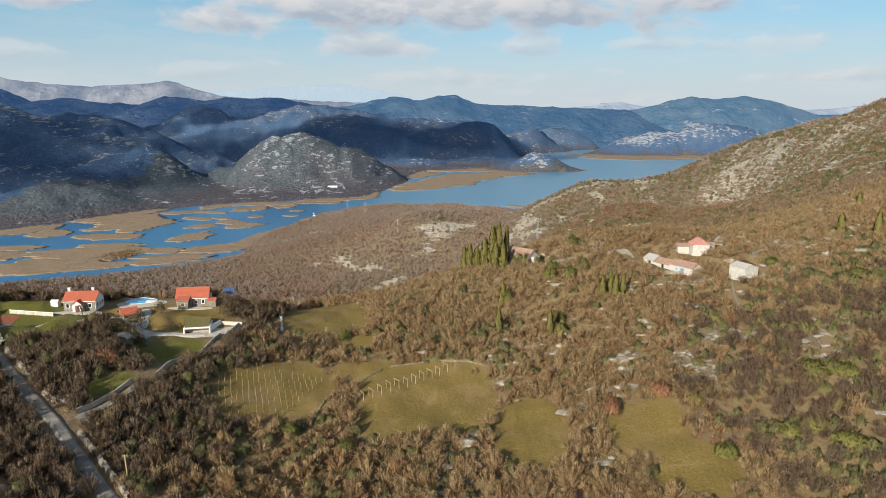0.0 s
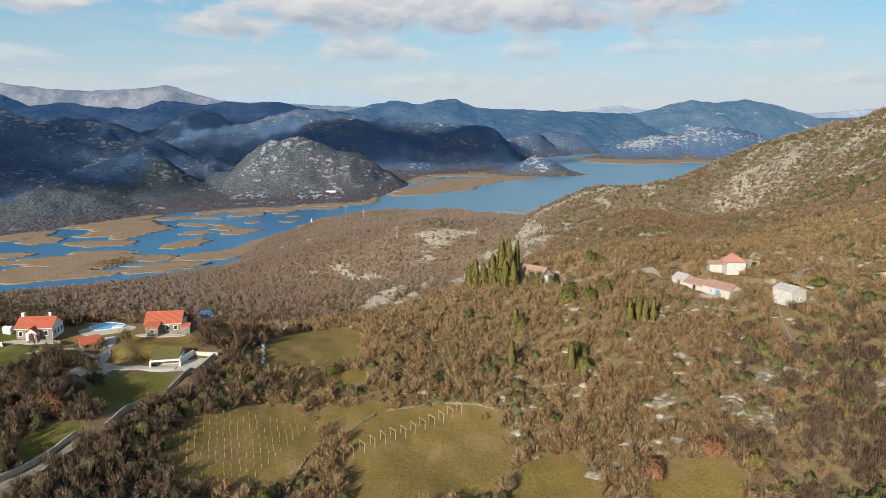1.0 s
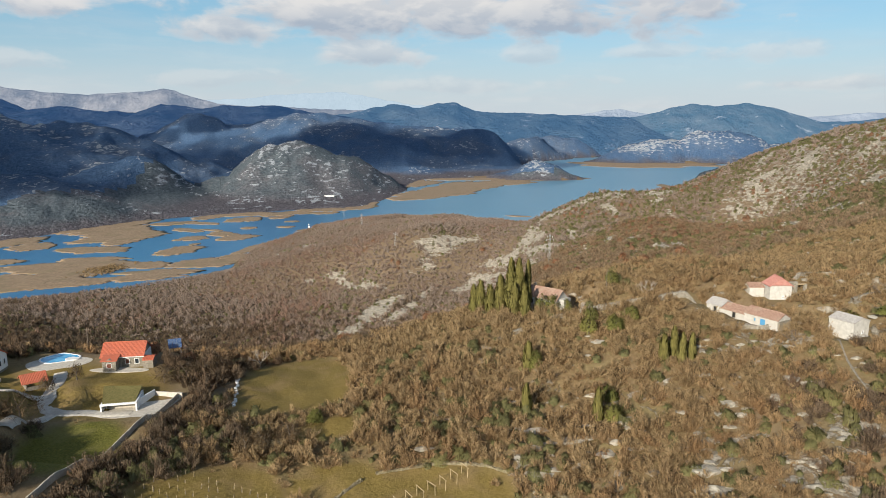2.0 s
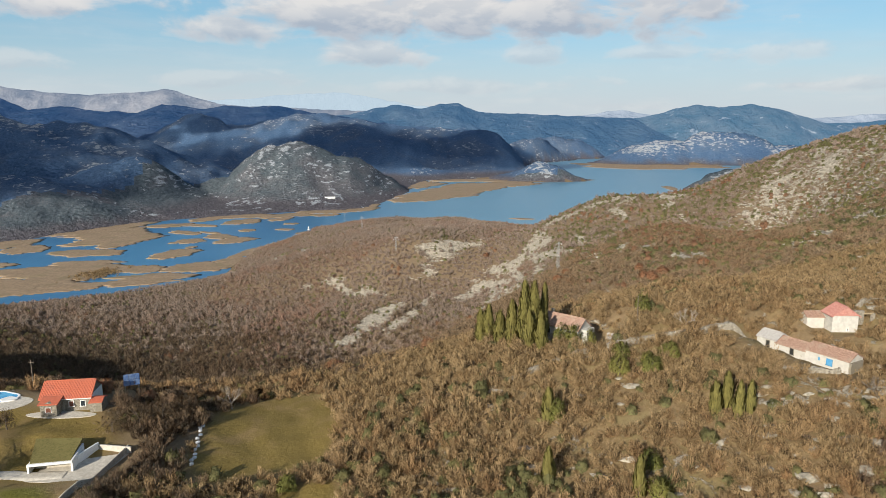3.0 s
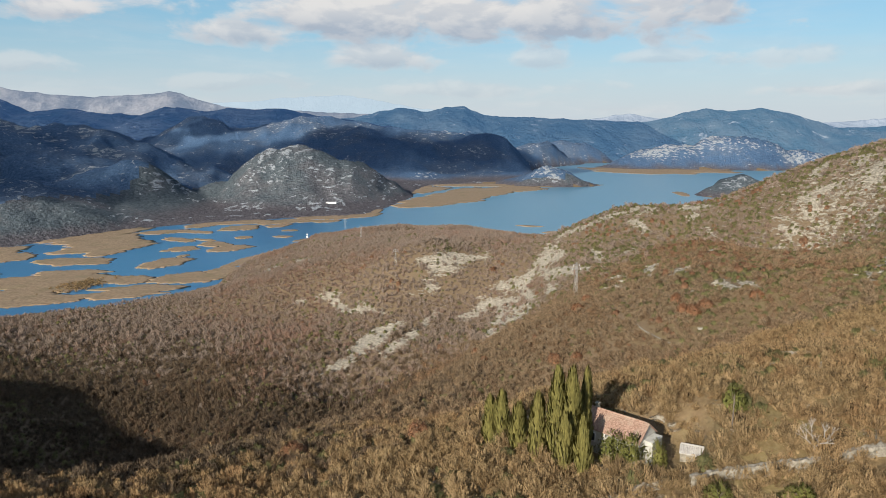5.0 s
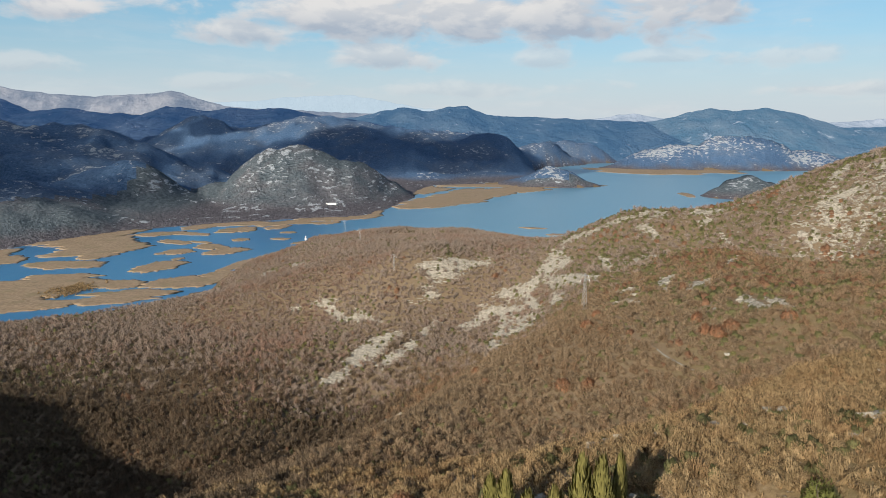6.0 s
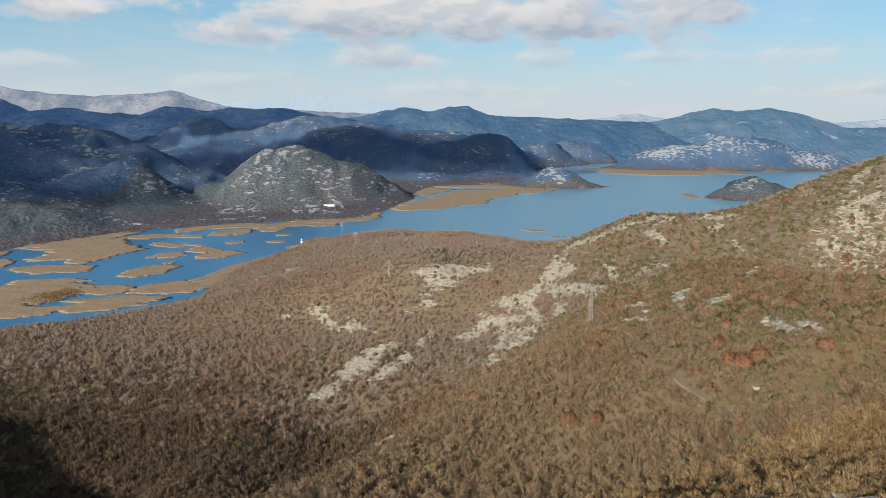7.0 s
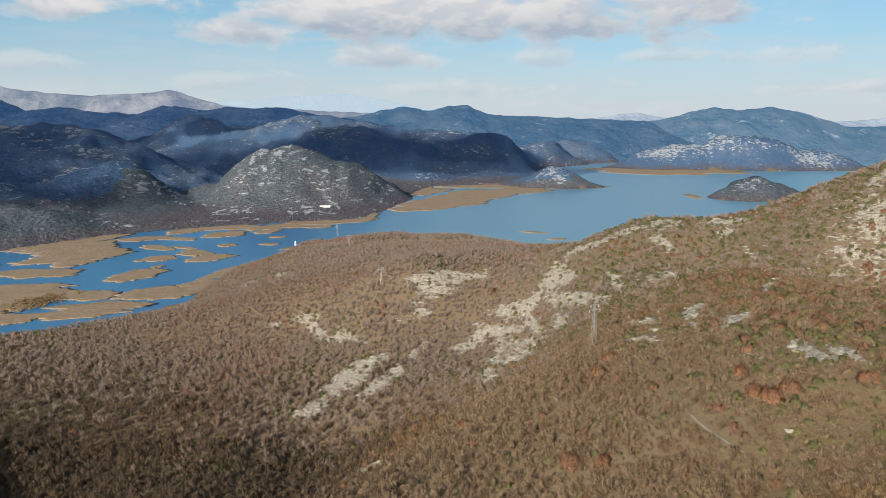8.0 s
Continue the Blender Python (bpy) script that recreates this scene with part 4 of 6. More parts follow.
tagged(new("thicket", planted("thicket", near_shapes, spot, np.stack([r, r * own.uniform(1.0, 1.6, len(spot))], -1), own.uniform(0, 1, len(spot)), SHADED_WOODS, own)), "tangled winter thicket between walls, coloured dark for its shade", "scrub", kind="stuff")


# ---- things: shared shapes ----
def at(x, y):
    return float(ground(np.array([x]), np.array([y]))[0])


def part(name, bm, mat, parent=None, label="", smooth=False):
    """Links a bmesh as one mesh object, under a thing or a part."""
    me = bpy.data.meshes.new(name)
    bm.to_mesh(me)
    bm.free()
    me.materials.append(mat)
    if smooth:
        me.polygons.foreach_set("use_smooth", np.full(len(me.polygons), True))
    ob = new(name, me)
    ob.parent = parent
    return tagged(ob, label)


def thing(name, m, label, category, group=""):
    ob = new(name)
    ob.empty_display_size = 0.5
    ob.matrix_basis = m
    return tagged(ob, label, category, group)


def box(bm, x, y, z, sx, sy, sz, bevel=0.0, m=None):
    """A box on z, centred on x and y."""
    made = bmesh.ops.create_cube(bm, size=1.0, matrix=(m or Matrix()) @ Matrix.Translation((x, y, z + sz / 2)) @ Matrix.Diagonal((sx, sy, sz, 1)))
    if bevel:
        edges = list({e for v in made["verts"] for e in v.link_edges})
        bmesh.ops.bevel(bm, geom=edges, offset=bevel, segments=1, affect="EDGES")
    return bm


def boxed(*sizes, bevel=0.0, m=None):
    bm = bmesh.new()
    return box(bm, *sizes, bevel=bevel, m=m)


def rod(bm, a, b, ra, rb, sides=6):
    """A tapered rod between two places."""
    a, b = Vector(a), Vector(b)
    turn = (b - a).to_track_quat("Z", "Y").to_matrix().to_4x4()
    bmesh.ops.create_cone(bm, cap_ends=True, segments=sides, radius1=ra, radius2=rb, depth=(b - a).length, matrix=Matrix.Translation((a + b) / 2) @ turn)
    return bm


def solid(bm, corners, faces):
    v = [bm.verts.new(c) for c in corners]
    for f in faces:
        bm.faces.new([v[k] for k in f])
    bmesh.ops.recalc_face_normals(bm, faces=bm.faces)
    return bm


def leafy(name, shape, mat, tint, parent, label=""):
    ob = new(name, crown_mesh(name, shape[0], shape[1], mat, np.full(len(shape[0]), tint)))
    ob.parent = parent
    return tagged(ob, label)


BARK = speckled("bark", (0.09, 0.07, 0.055), (0.19, 0.155, 0.12), 3.0, relief=0.03)
PALE_BARK = speckled("pale_bark", (0.22, 0.19, 0.155), (0.36, 0.32, 0.27), 3.0, relief=0.02)

# ---- reed beds in the lake: x, y, half length, half width, turn ----
WEST_REEDS = [
    (-587, 1231, 93, 33, 59), (-547, 1176, 63, 38, 40), (-512, 1111, 65, 33, 43), (-502, 999, 44, 21, 2), (-486, 1061, 26, 16, 55), (-486, 1262, 35, 18, 31),
    (-372, 993, 32, 22, 63), (-431, 880, 49, 27, 88), (-462, 929, 35, 15, 10), (-353, 819, 38, 13, 13), (-379, 893, 30, 19, 7), (-335, 848, 42, 16, 7),
    (-324, 907, 32, 16, 53), (-289, 906, 35, 19, 41), (-272, 952, 25, 12, 32), (-268, 1020, 45, 11, 73), (-396, 800, 17, 13, 60), (-463, 839, 52, 20, -78),
    (-601, 1025, 33, 23, -80),
]
CHANNEL_REEDS = [
    (-443, 1266, 48, 12, -15), (-427, 1181, 28, 12, -33), (-355, 1142, 25, 16, -26), (-320, 1107, 33, 20, 51), (-388, 1100, 18, 17, -26), (-406, 1084, 10, 6, 31),
    (-368, 1045, 9, 5, 61), (-387, 1182, 21, 6, -24), (-449, 1348, 37, 18, 59), (-394, 1391, 53, 26, 25), (-368, 1314, 35, 24, 52), (-310, 1402, 45, 19, 49),
    (-307, 1345, 24, 13, 62), (-275, 1407, 23, 11, 26), (-245, 1465, 47, 24, 21), (-332, 1209, 12, 11, 10), (-273, 1288, 13, 7, 19), (-269, 1220, 13, 8, -6),
    (-230, 1184, 14, 6, 49), (-232, 1413, 25, 15, 12), (-188, 1484, 44, 14, 59), (-171, 1501, 51, 20, 51),
]
MARSH_REEDS = [
    (-478, 798, 69, 35, 10), (-475, 886, 67, 30, 17), (-583, 908, 34, 16, 11), (-662, 1058, 56, 30, 60), (-575, 853, 40, 23, -4),
]
BAY_REEDS = [
    (-184, 1830, 151, 36, 78), (-86, 2093, 156, 55, 68), (-156, 1562, 40, 13, 77), (-43, 1734, 93, 41, 54), (87, 2024, 177, 72, 63), (-4, 1826, 121, 63, 43),
    (215, 2156, 123, 56, 57), (668, 2020, 62, 13, 83), (934, 3160, 274, 151, -10), (1106, 3412, 150, 127, -36), (881, 2986, 188, 96, -10), (1191, 3033, 67, 54, -77),
    (158, 1360, 21, 7, -17), (188, 1286, 14, 6, 22), (431, 2294, 78, 26, 26), (160, 2315, 158, 61, 15),
]


def reed_bed(x, y, rx, ry, turn, seed):
    """A flat bed of reeds with a ragged edge, standing a little over the water."""
    n, rings_ = 96, (0.0, 0.3, 0.55, 0.75, 0.9, 1.0, 1.0)
    a = np.linspace(0, 2 * np.pi, n, endpoint=False)
    edge = 1 + 0.42 * fbm(np.cos(a) * 3 + seed * 7.7, np.sin(a) * 3, 1.3, 5, seed) + 0.18 * fbm(np.cos(a) * 16 + seed, np.sin(a) * 16, 1.0, 3, seed + 3)
    verts = []
    for k, r in enumerate(rings_):
        u, v = 1.12 * rx * r * edge * np.cos(a), 1.25 * ry * r * edge * np.sin(a)
        px, py = x + u * math.cos(radians(turn)) - v * math.sin(radians(turn)), y + u * math.sin(radians(turn)) + v * math.cos(radians(turn))
        h = 0.9 + 0.5 * fbm(px, py, 14, 3, 9) if k < len(rings_) - 1 else np.full(n, -0.6)
        h = h * (0.6 if k == len(rings_) - 2 else 1)
        verts.append(np.stack([px, py, h], -1))
    verts = np.concatenate(verts)
    i = np.arange(len(rings_) * n).reshape(len(rings_), n)
    j = np.roll(i, -1, axis=1)
    faces = np.stack([i[:-1], j[:-1], j[1:], i[1:]], -1).reshape(-1, 4)
    return mesh_of("reed_bed", verts, faces, REED, True)


for k, (x, y, rx, ry, turn) in enumerate(WEST_REEDS + CHANNEL_REEDS + MARSH_REEDS + BAY_REEDS):
    tagged(new("reed_bed", reed_bed(x, y, rx, ry, turn, 100 + k)), "tan dry reed bed standing in the blue lake", "reeds", "reed beds in the lake")

own = np.random.default_rng(12)
island = np.stack([own.normal(-414, 11, 260), own.normal(862, 15, 260), np.full(260, 0.6)], -1)
tagged(new("island_scrub", planted("island_scrub", far_shapes, island, np.stack([own.uniform(1.5, 3, 260)] * 2, -1), np.full(260, 0.1), TWIG, own)), "dark low willow scrub on a reed island", "scrub", kind="stuff")

PAINT = speckled("white_paint", (0.7, 0.7, 0.68), (0.8, 0.8, 0.78), 2.0, rough=0.6, c=(0.6, 0.58, 0.54))
mark = thing("channel_marker", pose(-226, 1205, -1, 0, 0, 10), "white channel marker post with two boards in the lake", "marker")
part("post", rod(bmesh.new(), (0, 0, 0), (0, 0, 9), 0.25, 0.2), PAINT, mark)
part("board", boxed(0, 0, 2.2, 3.2, 0.3, 2.6, bevel=0.05), PAINT, mark)
part("board", boxed(0, 0, 6.2, 2.0, 0.3, 2.2, bevel=0.05), PAINT, mark)

lake_house = thing("far_house", pose(-255, 1612, at(-255, 1612) - 0.3, 0, 0, 5), "long low white building at the foot of a hill", "house")
part("wall", boxed(0, 0, 0, 22, 7, 3.2), PAINT, lake_house)
part("roof", solid(bmesh.new(), [(-11.4, -4, 3.1), (11.4, -4, 3.1), (11.4, 4, 3.1), (-11.4, 4, 3.1), (-11.4, 0, 4.4), (11.4, 0, 4.4)], [(0, 1, 5, 4), (2, 3, 4, 5), (0, 4, 3), (1, 2, 5), (0, 3, 2, 1)]), PAINT, lake_house)

# ---- buildings ----
VILLA_TILE = speckled("new_red_tiles", (0.4, 0.1, 0.055), (0.5, 0.155, 0.09), 4.0, rough=0.75, c=(0.36, 0.12, 0.08), relief=0.02)
OLD_TILE = speckled("weathered_tiles", (0.22, 0.13, 0.095), (0.42, 0.28, 0.21), 3.5, c=(0.36, 0.29, 0.22), relief=0.03)
FADED_TILE = speckled("faded_red_tiles", (0.36, 0.15, 0.12), (0.48, 0.245, 0.2), 3.0, c=(0.4, 0.22, 0.18), relief=0.02)
GREY_ROOF = speckled("fibre_cement", (0.32, 0.3, 0.28), (0.45, 0.43, 0.4), 2.5, c=(0.34, 0.32, 0.28), relief=0.02)
RUBBLE = speckled("rubble_stone", (0.14, 0.125, 0.095), (0.33, 0.295, 0.24), 2.6, c=(0.2, 0.175, 0.13), relief=0.06)
LIME = speckled("lime_wash", (0.42, 0.4, 0.36), (0.55, 0.53, 0.48), 1.2, c=(0.46, 0.43, 0.37), relief=0.02)
CONCRETE = speckled("concrete", (0.38, 0.345, 0.28), (0.52, 0.475, 0.395), 1.8, c=(0.3, 0.26, 0.2), relief=0.02)
PAVING = speckled("stone_paving", (0.42, 0.38, 0.32), (0.58, 0.54, 0.46), 1.6, c=(0.35, 0.31, 0.25), relief=0.02)
ASPHALT = speckled("worn_asphalt", (0.17, 0.155, 0.13), (0.28, 0.258, 0.22), 2.2, c=(0.33, 0.295, 0.235), relief=0.01)
WOOD = speckled("weathered_wood", (0.3, 0.23, 0.13), (0.48, 0.38, 0.23), 5.0, c=(0.24, 0.18, 0.11))
DARK = speckled("dark_opening", (0.02, 0.02, 0.02), (0.04, 0.038, 0.035), 2.0)
BLUE = speckled("blue_paint", (0.05, 0.22, 0.42), (0.09, 0.3, 0.52), 3.0, rough=0.6, c=(0.14, 0.3, 0.42))
BROWN = speckled("brown_paint", (0.16, 0.06, 0.04), (0.24, 0.1, 0.06), 3.0, rough=0.6)
STEEL = speckled("galvanised_steel", (0.34, 0.34, 0.33), (0.46, 0.46, 0.45), 3.0, rough=0.5, metal=0.5)
LAWN_TOP = speckled("turf", (0.12, 0.108, 0.034), (0.2, 0.165, 0.06), 2.5, c=(0.2, 0.17, 0.06), relief=0.05)
CLAY = speckled("red_clay", (0.22, 0.075, 0.04), (0.3, 0.11, 0.06), 1.5, c=(0.2, 0.1, 0.06))


def glass_material():
    m, t, b = material("window_glass", 0.08, 0.6)
    b.inputs["Base Color"].default_value = (0.02, 0.028, 0.035, 1)
    return m


def panel_material():
    m, t, b = material("solar_cells", 0.12, 0.6)
    cells = t.tree.nodes.new("ShaderNodeTexBrick")
    t.link(place_of(t), cells.inputs["Vector"])
    cells.offset = 0.0
    for key, v in (("Scale", 1.0), ("Mortar Size", 0.012), ("Brick Width", 0.16), ("Row Height", 0.16)):
        cells.inputs[key].default_value = v
    cells.inputs["Color1"].default_value, cells.inputs["Color2"].default_value, cells.inputs["Mortar"].default_value = (0.015, 0.05, 0.14, 1), (0.02, 0.06, 0.17, 1), (0.25, 0.3, 0.36, 1)
    t.link(cells.outputs["Color"], b.inputs["Base Color"])
    return m


def pool_material():
    m, t, b = material("pool_water", 0.06, 0.5)
    p = place_of(t)
    t.link(t.mix(t.span(t.noise(p, 0.5, 3.0), 0.4, 0.6), (0.05, 0.3, 0.55), (0.12, 0.42, 0.66)), b.inputs["Base Color"])
    bump(t, b, t.noise(p, 3.0, 3.0), 0.3, 0.03)
    return m


GLASS, CELLS, POOL = glass_material(), panel_material(), pool_material()


def walls(length, width, eave, ridge, hip=0.0):
    """A solid house body with gables at both ends; x runs along the ridge."""
    l, w = length / 2, width / 2
    c = [(-l, -w, -0.8), (l, -w, -0.8), (l, w, -0.8), (-l, w, -0.8), (-l, -w, eave), (l, -w, eave), (l, w, eave), (-l, w, eave), (-l, 0, ridge), (l, 0, ridge)]
    f = [(0, 1, 5, 4), (2, 3, 7, 6), (1, 2, 6, 9, 5), (3, 0, 4, 8, 7), (4, 5, 9, 8), (6, 7, 8, 9), (0, 3, 2, 1)]
    return solid(bmesh.new(), c, f)


def tiled_roof(length, width, eave, ridge, out=0.35, pitch=0.28, thick=0.14):
    """Two slopes of ribbed tiles, with courses that step down the slope."""
    l, w = length / 2 + out, width / 2
    fall = (ridge - eave) / w
    run = w + out
    cols, rows_ = int(2 * l / pitch) * 2 + 1, 10
    bm = bmesh.new()
    for side in (-1, 1):
        grid = []
        for j in range(rows_ + 1):
            for lift in ((0.035, 0.0) if 0 < j < rows_ else (0.0,)):
                d = run * j / rows_
                line = [bm.verts.new((-l + 2 * l * k / (cols - 1), side * d, ridge + thick - fall * d + lift + (0.04 if k % 2 else -0.02))) for k in range(cols)]
                grid.append(line)
        lip = [bm.verts.new((v.co.x, v.co.y, v.co.z - thick - 0.03)) for v in grid[-1]]
        grid.append(lip)
        grid.append([bm.verts.new((v.co.x, 0, ridge - 0.02)) for v in grid[0]])
        for a, b in zip(grid[:-1], grid[1:]):
            for k in range(cols - 1):
                bm.faces.new((a[k], a[k + 1], b[k + 1], b[k]))
        for k in (0, cols - 1):
            bm.faces.new([line[k] for line in grid])
    bmesh.ops.recalc_face_normals(bm, faces=bm.faces)
    return bm


def opening(house, face, along, low, wide, high, length, width, kind="window", frame_mat=None, pane_mat=None):
    """A window or door with its frame, on one face of a house: front, back, east or west."""
    spin, depth, = {"front": (0, width / 2), "back": (180, width / 2), "east": (90, length / 2), "west": (-90, length / 2)}[face]
    m = pose(0, 0, 0, 0, 0, spin)
    bm = bmesh.new()
    y = -depth - 0.03
    for s in (-1, 1):
        box(bm, along + s * wide / 2, y, low, 0.12, 0.12, high, m=m)
    box(bm, along, y, low + high - 0.12, wide - 0.12, 0.12, 0.12, m=m)
    box(bm, along, y - 0.04, low - 0.08, wide + 0.25, 0.2, 0.08, m=m)
    frame_ob = part(kind, bm, frame_mat or PAINT, house)
    part("pane" if kind == "window" else "panel", boxed(along, -depth - 0.005, low, wide - 0.12, 0.06, high - 0.12, m=m), pane_mat or GLASS, frame_ob)
    return frame_ob


def house(name, label, m, length, width, eave, ridge, wall_mat, roof_mat, out=0.35):
    h = thing(name, m, label, "house")
    part("wall", walls(length, width, eave, ridge), wall_mat, h)
    part("roof", tiled_roof(length, width, eave, ridge, out), roof_mat, h)
    caps = bmesh.new()
    for k in range(int(length / 0.45)):
        x = -length / 2 + 0.45 * (k + 0.5)
        rod(caps, (x - 0.24, 0, ridge + 0.14), (x + 0.24, 0, ridge + 0.16), 0.14, 0.12, 6)
    part("ridge_cap", caps, roof_mat, h)
    return h


def chimney(h, x, y, low, high, size=0.55, mat=None):
    bm = boxed(x, y, low, size, size, high - low)
    box(bm, x, y, high, size + 0.18, size + 0.18, 0.12)
    return part("chimney", bm, mat or PAINT, h)


# two villas with a pool between them
a = house("villa", "stone villa with a new red tiled roof and porch", pose(-104.0, 189.2, 124.0, 0, 0, 6), 8.6, 6.2, 2.9, 4.8, RUBBLE, VILLA_TILE)
part("gable_wall", solid(bmesh.new(), [(4.32, -3.1, -0.2), (4.32, 3.1, -0.2), (4.32, 3.1, 2.85), (4.32, 0, 4.7), (4.32, -3.1, 2.85), (4.42, -3.1, -0.2), (4.42, 3.1, -0.2), (4.42, 3.1, 2.85), (4.42, 0, 4.7), (4.42, -3.1, 2.85)],
     [(0, 1, 2, 3, 4), (9, 8, 7, 6, 5), (0, 5, 6, 1), (1, 6, 7, 2), (2, 7, 8, 3), (3, 8, 9, 4), (4, 9, 5, 0)]), PAINT, a, "white rendered gable wall")
for y in (-1.9, -0.1, 1.7):
    opening(a, "east", y, 0.9, 0.7, 1.25, 9.0, 6.2)
for x in (-3.2, 2.9):
    opening(a, "front", x, 0.9, 0.9, 1.2, 8.6, 6.2)
porch = part("porch", walls(2.6, 2.6, 2.3, 3.3), PAINT, a, "white porch with a red gable roof")
porch.matrix_basis = pose(0.1, -3.6, 0, 0, 0, 90)
cover_ = part("porch_roof", tiled_roof(2.6, 2.6, 2.3, 3.3, 0.3), VILLA_TILE, a)
cover_.matrix_basis = pose(0.1, -3.6, 0, 0, 0, 90)
part("door", boxed(0.1, -4.93, 0, 1.1, 0.08, 2.0), BROWN, a)
chimney(a, -3.7, 0.3, 4.2, 5.9, 0.7)
chimney(a, 2.6, 0.8, 4.0, 5.7)
eaves = bmesh.new()
box(eaves, 0, -3.42, 2.62, 9.2, 0.14, 0.16)
part("gutter", eaves, PAINT, a)

b = house("villa", "stone villa with a red roof and a projecting wing", pose(-74.6, 197.0, 123.0, 0, 0, 9), 9.0, 6.6, 2.8, 5.0, RUBBLE, VILLA_TILE)
wing = part("wing", walls(3.6, 2.9, 2.5, 2.9), RUBBLE, b)
wing.matrix_basis = pose(-2.2, -4.1, 0, 0, 0, 90)
slope = bmesh.new()
solid(slope, [(-4.0, -6.2, 2.5), (-0.4, -6.2, 2.5), (-0.4, -3.0, 3.05), (-4.0, -3.0, 3.05), (-4.0, -6.2, 2.66), (-0.4, -6.2, 2.66), (-0.4, -3.0, 3.21), (-4.0, -3.0, 3.21)],
      [(0, 1, 2, 3), (7, 6, 5, 4), (0, 4, 5, 1), (1, 5, 6, 2), (2, 6, 7, 3), (3, 7, 4, 0)])
part("wing_roof", slope, VILLA_TILE, b)
frame_b = part("window", boxed(-2.2, -5.94, 0.9, 1.1, 0.1, 1.1), PAINT, b)
part("pane", boxed(-2.2, -5.99, 1.0, 0.9, 0.06, 0.9), BROWN, frame_b)
for x in (1.0, 3.1):
    opening(b, "front", x, 0.9, 0.9, 1.2, 9.0, 6.6, frame_mat=PAINT, pane_mat=BROWN if x < 2 else GLASS)
part("gable_wall", boxed(4.6, 0, -0.2, 0.16, 6.2, 3.0), PAINT, b, "white rendered gable wall in shade")
lean = thing("lean_to", pose(-68.4, 195.0, 123.0, 0, 0, 9), "small red-roofed lean-to against a villa", "shed")
part("wall", walls(2.2, 3.2, 1.9, 2.4), RUBBLE, lean)
part("roof", tiled_roof(2.2, 3.2, 1.9, 2.4, 0.15), VILLA_TILE, lean)
gutter = boxed(0.8, -3.62, 2.45, 8.0, 0.14, 0.16)
part("gutter", gutter, PAINT, b)

pav = thing("pavilion", pose(-88.4, 183.0, 122.6, 0, 0, 40), "open garden pavilion with a red gable roof", "pavilion")
part("roof", tiled_roof(4.4, 4.6, 1.9, 3.1, 0.3), VILLA_TILE, pav)
for x in (-1.6, 1.6):
    for y in (-1.9, 1.9):
        part("post", boxed(x, y, 0, 0.3, 0.3, 2.0, bevel=0.03), RUBBLE, pav)
part("low_wall", boxed(0, -1.9, 0, 3.0, 0.25, 0.8), RUBBLE, pav)
part("low_wall", boxed(-1.6, 0, 0, 0.25, 3.6, 0.8), RUBBLE, pav)
part("front_gable", solid(bmesh.new(), [(-1.9, -2.1, 1.9), (-1.9, 2.1, 1.9), (-1.9, 0, 2.95), (-1.75, -2.1, 1.9), (-1.75, 2.1, 1.9), (-1.75, 0, 2.95)], [(0, 1, 2), (5, 4, 3), (0, 3, 4, 1), (1, 4, 5, 2), (2, 5, 3, 0)]), PAINT, pav)


def round_slab(bm, cx, cy, rx, ry, low, high, n=40, bulge=0.12, hole=0.0):
    """A flat slab with a free-form outline, as a ring when it has a hole."""
    def loop(k, z):
        return [bm.verts.new((cx + k * rx * math.cos(t) * (1 + bulge * math.sin(2 * t + 0.6)), cy + k * ry * math.sin(t) * (1 + bulge * math.cos(3 * t)), z)) for t in (2 * math.pi * i / n for i in range(n))]
    up, down = loop(1, high), loop(1, low)
    for i in range(n):
        bm.faces.new((down[i], down[(i + 1) % n], up[(i + 1) % n], up[i]))
    if hole:
        iu, il = loop(hole, high), loop(hole, low)
        for i in range(n):
            bm.faces.new((up[i], up[(i + 1) % n], iu[(i + 1) % n], iu[i]))
            bm.faces.new((iu[i], iu[(i + 1) % n], il[(i + 1) % n], il[i]))
    else:
        bm.faces.new(up)
    bmesh.ops.recalc_face_normals(bm, faces=bm.faces)
    return bm


pool = thing("swimming_pool", pose(-92.0, 199.8, 123.0), "kidney-shaped pool with bright blue water and pale coping", "pool")
part("basin", round_slab(bmesh.new(), 0, 0, 4.2, 3.6, -0.4, 0.16, hole=0.9), PAINT, pool)
part("water", round_slab(bmesh.new(), 0, 0, 3.8, 3.25, -0.3, 0.09), POOL, pool)
part("steps", round_slab(bmesh.new(), 3.4, -0.8, 1.5, 1.1, 0.0, 0.34), PAINT, pool)
terrace = round_slab(bmesh.new(), -90.6, 197.0, 6.4, 5.2, 122.6, 123.06, bulge=0.16)
tagged(part("pavement", terrace, PAVING), "pale stone pool terrace", "terrace", kind="structure")
tagged(part("pavement", round_slab(bmesh.new(), -103.0, 183.6, 7.0, 1.9, 123.6, 124.07, bulge=0.05), PAVING), "pale paved strip before a villa", "terrace", kind="structure")
tagged(part("pavement", round_slab(bmesh.new(), -74.2, 192.0, 6.5, 1.6, 122.6, 123.07, bulge=0.05), PAVING), "pale paved strip before a villa", "terrace", kind="structure")

# garage dug into the bank
gar = thing("garage", pose(-66.0, 175.3, 121.3, 0, 0, 12), "white concrete garage dug into a grassy bank", "garage")
part("side_wall", boxed(-3.3, 0.2, -0.3, 0.3, 5.6, 2.1), PAINT, gar)
part("side_wall", boxed(3.3, 0.6, -0.3, 0.3, 6.4, 2.3), PAINT, gar)
part("back_wall", boxed(0, 2.6, -0.3, 6.3, 0.3, 2.0), CONCRETE, gar)
